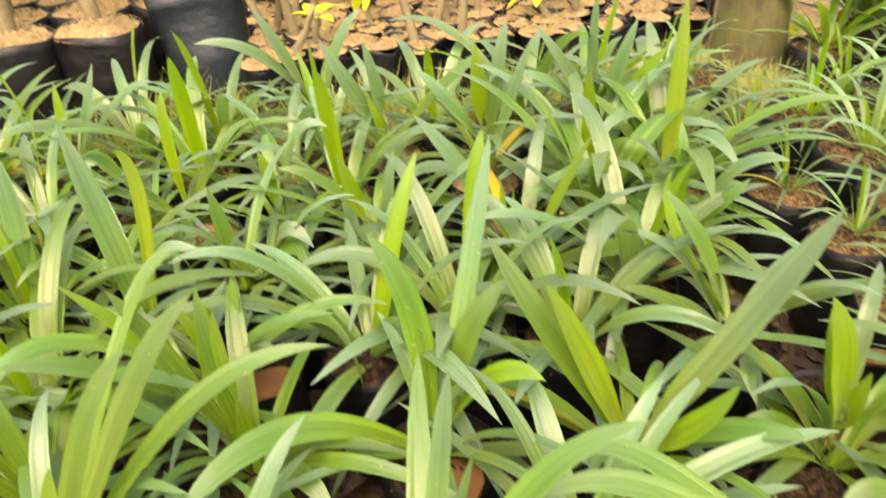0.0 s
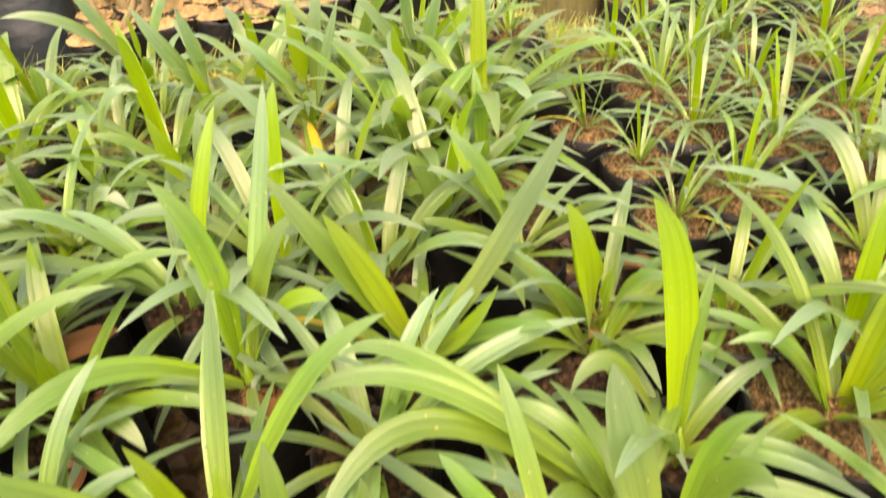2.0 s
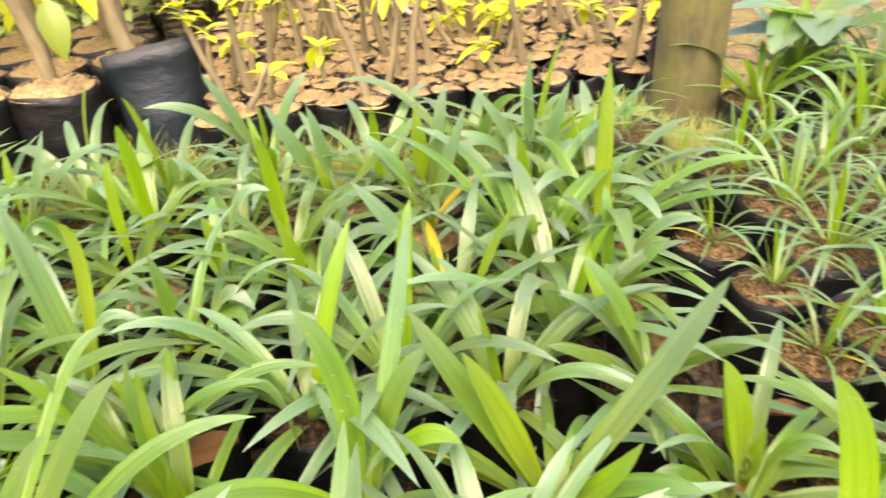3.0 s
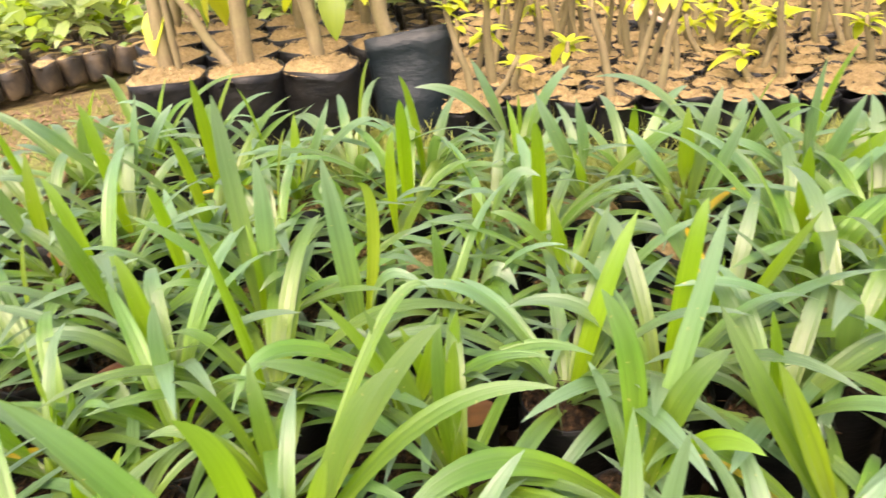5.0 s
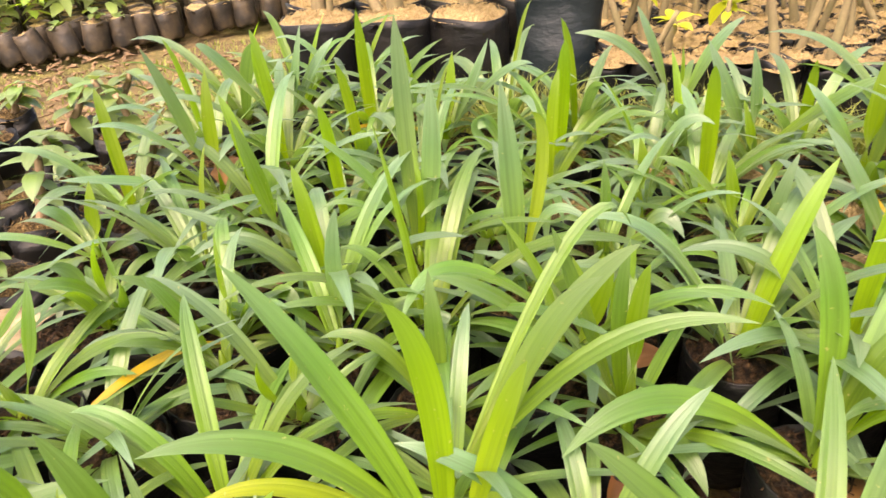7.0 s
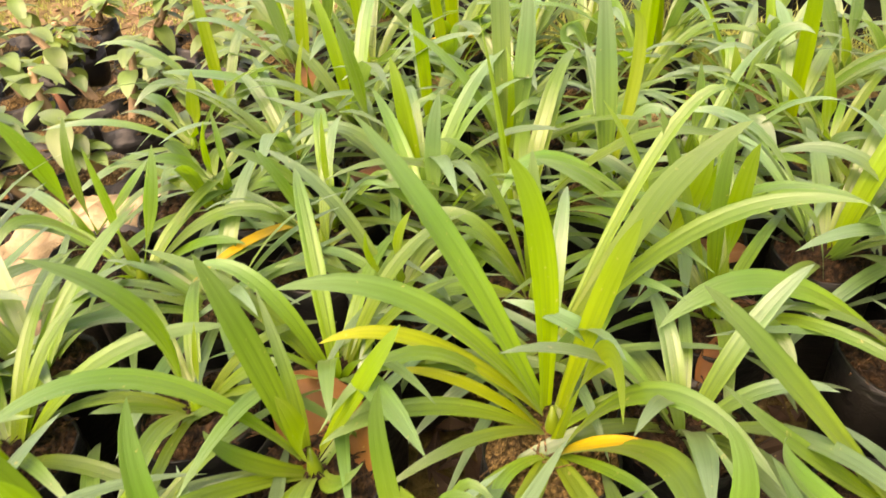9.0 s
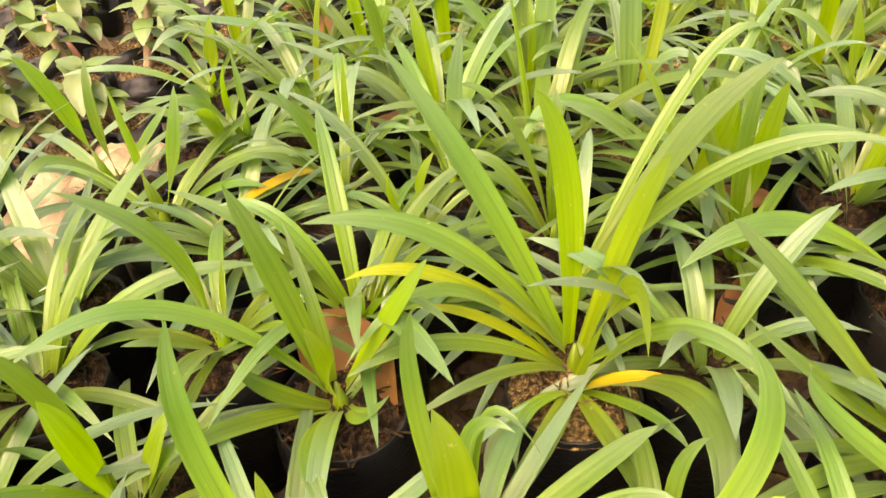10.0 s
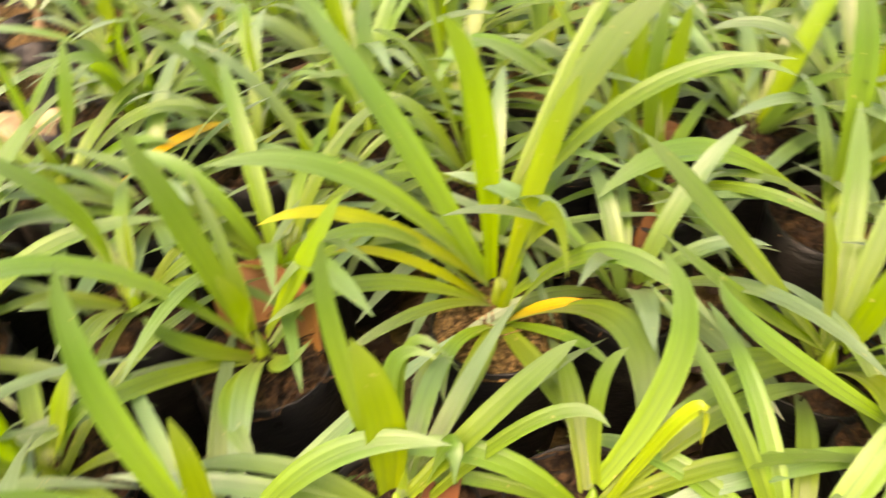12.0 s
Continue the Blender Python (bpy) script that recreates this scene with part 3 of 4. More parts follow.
pandan(0.281, 1.201, [
    ('n', -22, 0.089, 0.134, 0.100, 0.036, 0.72, -0.015, 42, 0.034), ('b', -117, 0.026, 0.232, 0.126, 0.029, 1.42, -0.009, -110, 0.034), ('b', -169, 0.104, 0.176, 0.100, 0.034, 0.45, 0.025, -46, 0.034),
    ('b', -163, 0.143, 0.105, 0.103, 0.031, 0.51, 0.010, -31, 0.034), ('b', -36, 0.048, 0.181, 0.098, 0.033, 0.59, -0.027, 79, 0.034), ('b', -158, 0.125, -0.004, 0.057, 0.027, 0.48, 0.019, -12, 0.014),
    ('g', -24, 0.197, 0.028, 0.106, 0.027, 0.52, 0.003, 14, 0.014), ('b', -153, 0.022, 0.153, 0.073, 0.027, 1.04, 0.030, -74, 0.034)], 10)
pandan(0.349, 0.862, [
    ('g', 122, 0.010, 0.138, 0.095, 0.019, -0.98, 0.005, -30, 0.034), ('b', -25, 0.101, 0.114, 0.123, 0.029, 0.41, 0.011, 19, 0.034), ('g', -35, 0.067, 0.092, 0.047, 0.029, 0.53, -0.025, 36, 0.034)], 10)
pandan(0.440, 0.571, [
    ('n', -166, 0.031, 0.129, 0.069, 0.036, 0.50, 0.018, -75, 0.034), ('g', -163, 0.078, 0.058, 0.110, 0.024, 0.94, -0.076, -29, 0.014), ('g', 164, 0.065, 0.080, 0.063, 0.023, 0.56, 0.019, -16, 0.014),
    ('n', -95, 0.019, 0.079, 0.038, 0.025, 1.47, -0.009, 108, 0.034)], 10, (-0.013, -0.031))
pandan(0.075, 0.323, [
    ('g', -166, 0.149, 0.166, 0.103, 0.028, 0.65, -0.027, -13, 0.034), ('n', 170, 0.031, 0.120, 0.067, 0.019, 0.26, 0.003, -21, 0.034), ('n', 22, 0.010, 0.093, 0.051, 0.020, 0.36, -0.012, 36, 0.034),
    ('g', 22, 0.144, 0.170, 0.123, 0.022, 0.54, 0.049, 14, 0.034), ('b', 75, 0.074, 0.189, 0.123, 0.017, 0.87, 0.009, 9, 0.034), ('n', -65, 0.080, 0.036, 0.053, 0.026, 0.46, 0.014, 2, 0.014),
    ('g', -159, 0.128, 0.102, 0.051, 0.020, 0.58, 0.004, -11, 0.034)], 10, (0.008, -0.008))
pandan(0.150, 0.248, [
    ('g', 91, 0.038, 0.135, 0.082, 0.022, 0.69, -0.002, 2, 0.034), ('g', 24, 0.056, 0.116, 0.072, 0.031, 1.17, -0.009, 13, 0.034), ('g', -171, 0.137, 0.110, 0.075, 0.023, 1.10, -0.008, -9, 0.034)], 7, (-0.008, 0.008))
pandan(0.377, 0.339, [
    ('g', -170, 0.232, 0.071, 0.143, 0.028, 0.60, -0.140, -10, 0.014), ('g', 169, 0.238, 0.107, 0.112, 0.024, 0.69, -0.082, -11, 0.034), ('g', 160, 0.218, 0.114, 0.116, 0.022, 0.88, -0.065, -12, 0.034),
    ('g', 154, 0.045, 0.070, 0.068, 0.016, 0.62, 0.004, -16, 0.014), ('g', -158, 0.077, 0.039, 0.078, 0.019, 0.45, -0.042, -7, 0.014)], 10, (0.017, -0.025))
pandan(0.311, 0.256, [
    ('g', 154, 0.078, 0.103, 0.064, 0.021, 0.69, -0.003, -13, 0.034), ('g', 110, 0.084, 0.131, 0.076, 0.017, 0.56, -0.003, -10, 0.034)], 7, (0.016, 0.011))
pandan(0.415, 0.241, [
    ('b', 129, 0.052, 0.163, 0.098, 0.036, 0.74, -0.007, -23, 0.034), ('g', 18, 0.048, 0.136, 0.105, 0.018, 0.66, 0.035, 11, 0.034), ('g', -28, 0.042, 0.120, 0.107, 0.028, 0.13, 0.041, 22, 0.034),
    ('g', -55, 0.053, 0.106, 0.085, 0.028, 0.16, 0.018, 32, 0.034)], 7, (-0.015, 0.024))
pandan(0.468, 0.392, [
    ('n', 117, 0.052, 0.202, 0.150, 0.030, 0.58, -0.032, -26, 0.034), ('g', 175, 0.085, 0.070, 0.123, 0.024, 0.54, -0.050, -13, 0.014), ('g', 60, 0.043, 0.141, 0.088, 0.013, 0.48, 0.006, -2, 0.034)], 10, (-0.017, -0.010))
pandan(0.400, 0.475, [
    ('n', 167, 0.027, 0.154, 0.104, 0.028, -0.03, -0.001, -50, 0.034), ('g', -28, 0.061, 0.084, 0.097, 0.020, 0.14, 0.019, 19, 0.034), ('g', -176, 0.077, 0.055, 0.074, 0.020, 0.55, -0.003, -13, 0.014)], 10, (0.013, 0.031))
pandan(-0.201, 0.355, [
    ('g', 30, 0.232, 0.144, 0.142, 0.022, 0.56, 0.064, 14, 0.034), ('g', 44, 0.152, 0.198, 0.155, 0.027, 0.72, 0.037, 19, 0.034), ('g', 58, 0.176, 0.186, 0.250, 0.015, 1.05, 0.064, 16, 0.034)], 10, (0.000, -0.008))
pandan(-0.417, 0.674, [
    ('b', 132, 0.032, 0.296, 0.208, 0.026, 1.04, -0.001, -6, 0.034), ('b', 66, 0.025, 0.222, 0.136, 0.029, 0.85, -0.013, 36, 0.034), ('n', 118, 0.010, 0.138, 0.078, 0.010, -1.95, -0.013, 3, 0.034),
    ('g', -155, 0.124, 0.174, 0.111, 0.021, 0.22, -0.003, -20, 0.034), ('g', 18, 0.142, 0.079, 0.099, 0.019, 0.40, -0.001, 14, 0.014)], 10)
pandan(-0.588, 0.618, [
    ('g', -112, 0.038, 0.194, 0.105, 0.036, 0.65, 0.015, -58, 0.034), ('g', 27, 0.156, 0.073, 0.095, 0.031, 0.64, 0.003, 14, 0.014), ('g', -107, 0.121, 0.035, 0.114, 0.020, 0.41, -0.013, -13, 0.014)], 10)
pandan(-0.808, 0.716, [
    ('b', -109, 0.058, 0.242, 0.141, 0.036, 0.47, 0.016, -54, 0.034), ('n', 7, 0.016, 0.199, 0.112, 0.025, 0.77, -0.024, 103, 0.034), ('b', -121, 0.150, 0.144, 0.150, 0.029, 0.42, -0.002, -19, 0.034),
    ('b', -116, 0.208, 0.086, 0.070, 0.029, 0.59, 0.010, -15, 0.034)], 10)
pandan(-0.883, 0.984, [
    ('b', 16, 0.049, 0.194, 0.102, 0.036, 0.73, -0.031, 54, 0.034), ('n', -100, 0.037, 0.181, 0.106, 0.034, 1.58, 0.008, -67, 0.034), ('b', 34, 0.101, 0.162, 0.125, 0.036, 0.54, -0.022, 26, 0.034),
    ('b', -123, 0.127, 0.181, 0.181, 0.036, 0.85, -0.002, -43, 0.034), ('b', 29, 0.172, 0.064, 0.097, 0.034, 0.78, -0.007, 15, 0.034)], 10)
pandan(-0.581, 1.067, [
    ('n', -13, 0.015, 0.150, 0.088, 0.028, 1.72, -0.022, 94, 0.034), ('b', 13, 0.074, 0.169, 0.087, 0.036, 0.64, -0.030, 33, 0.034), ('b', 27, 0.150, 0.116, 0.142, 0.030, 0.71, -0.005, 18, 0.034),
    ('b', -128, 0.150, 0.012, 0.148, 0.029, 0.39, -0.008, -14, 0.014)], 10)
pandan(-0.271, 0.660, [
    ('b', 158, 0.026, 0.238, 0.136, 0.030, 0.32, 0.000, -28, 0.034), ('n', 101, 0.041, 0.192, 0.189, 0.017, 1.34, -0.030, 5, 0.034), ('g', 13, 0.087, 0.068, 0.026, 0.030, 0.52, -0.044, 15, 0.014),
    ('b', 15, 0.073, 0.077, 0.126, 0.020, 0.06, 0.025, 18, 0.034)], 10, (0.003, 0.007))
pandan(-0.306, 0.908, [
    ('n', 57, 0.010, 0.178, 0.143, 0.018, -0.70, -0.001, 42, 0.034), ('b', -171, 0.038, 0.115, 0.129, 0.020, 4.57, 0.044, -28, 0.034)], 10, (-0.023, 0.006))
pandan(-0.134, 0.795, [
    ('b', -8, 0.065, 0.053, 0.117, 0.026, 0.32, 0.011, 28, 0.014), ('n', -140, 0.034, 0.066, 0.056, 0.017, 0.94, 0.022, -42, 0.014)], 10, (-0.037, -0.014))
pandan(-0.183, 0.899, [
    ('n', -106, 0.010, 0.111, 0.070, 0.025, 1.48, 0.017, -110, 0.034), ('b', 13, 0.077, 0.126, 0.161, 0.025, 0.25, 0.018, 24, 0.034)], 10)
pandan(-0.064, 1.145, [
    ('b', -157, 0.085, 0.185, 0.100, 0.036, 0.55, 0.025, -54, 0.034), ('b', -125, 0.029, 0.177, 0.108, 0.036, 0.88, 0.020, -85, 0.034), ('g', 3, 0.148, 0.138, 0.121, 0.036, 0.66, -0.012, 19, 0.034),
    ('n', -123, 0.036, 0.100, 0.042, 0.021, 1.08, 0.033, -101, 0.034)], 10)
pandan(-0.215, 1.283, [
    ('b', -155, 0.079, 0.200, 0.135, 0.036, 0.58, 0.021, -37, 0.034), ('b', -156, 0.183, 0.156, 0.166, 0.031, 0.41, 0.006, -34, 0.034), ('n', -84, 0.010, 0.132, 0.089, 0.018, 3.18, 0.008, -110, 0.034),
    ('b', 18, 0.086, 0.175, 0.139, 0.036, 0.31, -0.018, 27, 0.034)], 10)
pandan(0.093, 1.150, [
    ('n', -128, 0.010, 0.169, 0.097, 0.032, 2.17, 0.015, -110, 0.034), ('b', 39, 0.038, 0.189, 0.127, 0.030, 0.12, -0.015, 25, 0.034), ('b', -169, 0.096, 0.134, 0.089, 0.034, 0.49, 0.024, -40, 0.034)], 10, (0.001, -0.019))
pandan(0.128, 0.877, [
    ('b', -178, 0.103, 0.168, 0.109, 0.036, 0.47, 0.008, -24, 0.034), ('n', -80, 0.026, 0.085, 0.036, 0.016, 1.64, -0.004, 110, 0.034), ('g', -160, 0.134, 0.063, 0.128, 0.031, 0.54, -0.022, -14, 0.014)], 10, (0.007, -0.024))
pandan(-0.013, 0.790, [
    ('b', -45, 0.038, 0.070, 0.069, 0.015, -0.90, -0.069, 91, 0.034), ('g', -142, 0.145, 0.021, 0.088, 0.022, 0.57, -0.023, -11, 0.014), ('b', 17, 0.014, 0.149, 0.085, 0.020, -0.64, -0.015, 48, 0.034)], 10, (-0.002, 0.006))
pandan(-0.734, 0.380, [
    ('b', -0, 0.065, 0.019, 0.046, 0.018, 0.71, -0.011, 28, 0.014), ('b', -84, 0.039, 0.089, 0.086, 0.024, 0.34, 0.008, -71, 0.034)], 10, (0.034, 0.021))
pandan(-0.497, 0.372, [
    ('g', -124, 0.045, 0.123, 0.072, 0.023, 0.39, 0.014, -29, 0.034), ('g', -111, 0.092, 0.068, 0.058, 0.021, 0.49, 0.005, -14, 0.034)], 10, (-0.012, 0.023))
pandan(-0.406, 0.470, [
    ('b', 30, 0.010, 0.161, 0.106, 0.020, -0.68, -0.002, 83, 0.034), ('g', -118, 0.049, 0.070, 0.053, 0.018, 0.35, 0.013, -32, 0.034), ('g', 33, 0.086, 0.062, 0.077, 0.018, 0.67, -0.003, 14, 0.014)], 10)
pandan(-0.855, 0.511, [
    ('n', -5, 0.034, 0.108, 0.055, 0.027, 1.21, -0.016, 110, 0.034), ('b', 29, 0.087, 0.034, 0.042, 0.025, 0.56, -0.031, 23, 0.014), ('b', -88, 0.051, 0.083, 0.080, 0.025, 0.52, 0.015, -61, 0.034)], 10)
pandan(-0.264, 0.440, [
    ('g', 131, 0.010, 0.141, 0.075, 0.021, -1.42, 0.002, -5, 0.034), ('g', -161, 0.063, 0.135, 0.112, 0.015, 0.47, -0.021, -20, 0.034)], 10, (0.009, -0.012))
pandan(-0.145, 0.625, [
    ('n', -18, 0.033, 0.122, 0.067, 0.029, 0.94, -0.008, 66, 0.034), ('g', -136, 0.204, 0.080, 0.165, 0.029, 0.71, -0.084, -13, 0.014), ('n', -126, 0.026, 0.104, 0.048, 0.019, 0.51, 0.029, -69, 0.034)], 10, (-0.011, -0.027))


def fill_bed(tries, gap, inside, build):
    """Scatter bags as close as their width allows wherever the bed has room."""
    for _ in range(tries):
        px, py = rng.uniform(-1.25, 1.15), rng.uniform(-0.45, 1.6)
        if inside(px, py) and min(((px - a) ** 2 + (py - c) ** 2 for a, c in placed), default=9) > gap * gap:
            build(px, py)


fill_bed(6500, 0.108, lambda x, y: -0.72 - 0.33 * y < x < (0.50 - 0.05 * y if y < 0.6 else 0.385) and y < min(1.33, 1.32 + 0.16 * x) and math.hypot(x - 0.02, y + 0.1) > 0.2 and math.hypot(x + 0.07, y - 0.19) > 0.11,
         lambda x, y: common_pandan(x, y, rng.randrange(1000), rng.uniform(0.8, 1.05) if y > 0.5 else rng.uniform(0.76, 1.0)))

# ---- narrow-leaved plants in bags of fibre beside the bed ----
SIDE_BAGS = [bag_mesh(0.076, 0.178, 20 + i, PLASTIC, 22) for i in range(3)]
SIDE_SOILS = [soil_mesh(0.074, 0.166, 20 + i, SOIL_FIBRE, 0.008, 20, 6, 0.01, 110) for i in range(3)]


def side_plant(x, y, k, size=1.0, skins=NARROW, label="narrow-leaved young plant in a black bag of coconut fibre"):
    plant = thing("narrow_leaved_plant", x, y, 0, label, "potted plant", "narrow-leaved plants in bags")
    part("grow_bag", (BED_BAGS if skins is SPARSE else SIDE_BAGS)[k % 3], plant, "black plastic grow bag", pose(0, 0, 0, 0, 0, 47 * k))
    part("soil", BED_SOILS[4] if skins is SPARSE else SIDE_SOILS[k % 3], plant, "brown coconut fibre", pose(0, 0, 0, 0, 0, 31 * k))
    for data in skins[k % len(skins)]:
        ob = part("leaf", data, plant, at=pose(0, 0, 0.166, 0, 0, 53 * k % 360))
        ob.scale = (0.8 * size, 0.8 * size, 0.8 * size)
    placed.append((x, y))


for k, (x, y, size) in enumerate([(0.525, 1.0, 0.7), (0.574, 0.88, 0.7), (0.508, 1.19, 0.75), (0.576, 0.735, 0.8), (0.67, 1.10, 1.0), (0.78, 0.90, 1.1), (0.67, 0.77, 0.9), (0.82, 1.08, 1.0), (0.68, 0.96, 1.0), (0.63, 1.24, 1.0), (0.77, 1.22, 1.0),
                                  (0.86, 0.82, 1.0), (0.93, 0.98, 1.1), (0.72, 1.33, 1.0), (0.87, 1.30, 1.2), (0.99, 1.18, 1.1)]):
    side_plant(x, y, k, size, SPARSE if k < 4 else NARROW)
for k, (x, y, size) in enumerate([(0.76, 0.62, 1.15), (0.56, 0.54, 0.9), (0.66, 0.49, 1.0), (0.60, 0.40, 1.0), (0.82, 0.33, 1.0), (0.62, 0.2, 1.0), (0.78, 0.15, 1.0), (0.87, 0.67, 1.0)]):
    side_plant(x, y, k, size, FILLER, "broad-leaved young pandan in a black bag of fibre")

fill_bed(2500, 0.15, lambda x, y: 0.52 - 0.05 * y <= x < 1.12 and -0.2 < y < 1.45 and y > (x - 0.95) * 2.0,
         lambda x, y: side_plant(x, y, rng.randrange(1000), rng.uniform(0.7, 1.0), NARROW if y > 0.75 else FILLER))

# ---- large bags with sapling stems ----
BIG_BAG = [bag_mesh(0.101, 0.268, 60 + i, PLASTIC, 32, 0.02, 0.035) for i in range(3)]
BIG_SOIL = [soil_mesh(0.098, 0.262, 60 + i, SAWDUST, 0.009, 30, 10, 0.018, 120) for i in range(3)]


def stem_line(base, lean, high, r0, r1, seed, steps=6):
    r = random.Random(seed)
    pts, rad = [], []
    for i in range(steps + 1):
        s = i / steps
        pts.append((base[0] + lean[0] * s + r.uniform(-1, 1) * 0.006, base[1] + lean[1] * s + r.uniform(-1, 1) * 0.006, base[2] + high * s))
        rad.append(r0 + (r1 - r0) * s)
    return pts, rad


LEAF_MID = leaf_material("sapling leaf", (0.13, 0.21, 0.012), (0.14, 0.22, 0.016), (0.15, 0.23, 0.03), (0.42, 0.58, 0.02), stripes=6, thin=0.45)
BROAD = [oval_leaf(0.135, 0.064, 0.6, LEAF_MID), oval_leaf(0.13, 0.06, 0.8, LEAF_LIME), oval_leaf(0.09, 0.04, 0.4, LEAF_LIME)]
OVALS = [oval_leaf(0.07, 0.04, 0.5, LEAF_OVAL), oval_leaf(0.085, 0.042, 0.8, LEAF_OVAL), oval_leaf(0.055, 0.035, 0.3, LEAF_OVAL)]


def big_sapling(x, y, k, stems, leaves=()):
    bag = thing("bagged_sapling", x, y, 0, "large black bag of tan fibre with a cut sapling stem", "sapling", "saplings in large bags")
    part("grow_bag", BIG_BAG[k % 3], bag, "black plastic grow bag", pose(0, 0, 0, 0, 0, 71 * k))
    part("soil", BIG_SOIL[k % 3], bag, "tan fibre potting mix", pose(0, 0, 0, 0, 0, 40 * k))
    for i, (dx, dy, lx, ly, high, r0) in enumerate(stems):
        pts, rad = stem_line((dx, dy, 0.24), (lx, ly), high, r0, r0 * 0.75, k * 7 + i)
        part("stem", tube(pts, rad, 10, STEM, seed=k + i, knobs=0.06), bag, "bare brown woody stem")
    for lx, ly, lz, az, tilt, kind in leaves:
        part("leaf", BROAD[kind], bag, at=pose(lx, ly, lz, 0, tilt, az))


big_sapling(-1.168, 1.487, 0, [(-0.01, 0.02, -0.05, 0.1, 0.62, 0.019), (0.03, 0.02, -0.02, 0.02, 0.5, 0.009)])
big_sapling(-0.985, 1.566, 1, [(0.0, 0.01, -0.02, 0.05, 0.65, 0.022), (-0.012, -0.01, -0.22, 0.0, 0.33, 0.014)])
big_sapling(-0.803, 1.626, 2, [(-0.01, 0.02, -0.12, 0.06, 0.7, 0.018)], [(0.05, 0.0, 0.46, -60, 55, 0)])
for k, (x, y) in enumerate([(-1.28, 1.66), (-1.09, 1.73), (-0.91, 1.80), (-0.73, 1.87), (-1.40, 1.82), (-1.22, 1.89), (-1.04, 1.96), (-0.86, 2.03), (-1.51, 1.99), (-1.33, 2.06), (-1.15, 2.13), (-0.96, 2.20)]):
    big_sapling(x, y, 5 + k, [(0.0, 0.0, rng.uniform(-0.1, 0.1), rng.uniform(-0.05, 0.1), 0.6, rng.uniform(0.014, 0.024))],
                [(rng.uniform(-0.1, 0.1), rng.uniform(-0.1, 0.1), rng.uniform(0.4, 0.65), rng.uniform(0, 360), rng.uniform(0, 50), rng.randrange(3)) for _ in range(9)])

def flap_bag(x, y, turn):
    """A bag whose empty upper part stands up as a creased, flattened flap."""
    bag = thing("folded_grow_bag", x, y, 0, "tall blue-black plastic bag with an empty creased top", "grow bag", turn=turn)
    verts, faces, sides = [], [], 36
    r = random.Random(5)
    rings = [(0.065, 0.0, 1.0), (0.094, 0.006, 1.0), (0.1, 0.06, 0.95), (0.1, 0.15, 0.9), (0.102, 0.2, 0.75), (0.106, 0.25, 0.42), (0.109, 0.295, 0.2), (0.11, 0.335, 0.09), (0.106, 0.332, 0.05), (0.1, 0.28, 0.12)]
    for j, (rad, z, flat) in enumerate(rings):
        for i in range(sides):
            a = 2 * math.pi * i / sides
            crease = 0.006 * noise.noise((math.cos(a) * 3, math.sin(a) * 3, z * 14)) + 0.003 * noise.noise((a * 4, z * 40, 1))
            top = 0.016 * math.cos(a) * max(0, (z - 0.2) / 0.16)
            verts.append(((rad + crease) * math.cos(a), (rad + crease) * math.sin(a) * flat - 0.06 * max(0, z - 0.22) / 0.14 + crease, z + top))
    for j in range(len(rings) - 1):
        for i in range(sides):
            p, q = j * sides + i, j * sides + (i + 1) % sides
            faces.append((p, q, q + sides, p + sides))
    part("grow_bag", mesh_of("bag", verts, faces, PLASTIC_WORN), bag)
    pts, rad = stem_line((-0.03, 0.06, 0.18), (-0.12, 0.10), 0.55, 0.022, 0.018, 77)
    part("stem", tube(pts, rad, 12, STEM, seed=8, knobs=0.05), bag, "pale grey-brown woody stem")


flap_bag(-0.604, 1.735, 20)

# ---- field of small bags behind ----
FIELD_BAG = [bag_mesh(0.0455, 0.186, 80 + i, PLASTIC, 16, 0.008, 0.05) for i in range(4)]
FIELD_SOIL = [soil_mesh(0.0425, 0.184, 80 + i, SAWDUST, 0.005, 16, 5, 0.01, 30) for i in range(5)]
n, rest = 0, [[], [], []]


def join_bag(bag, soil, at):
    """One more bag of the far rows into the joined mesh."""
    for data, slot in ((bag, 0), (soil, 1)):
        base = len(rest[0])
        rest[0].extend(at @ v.co for v in data.vertices)
        for poly in data.polygons:
            rest[1].append([base + q for q in poly.vertices])
            rest[2].append(slot)


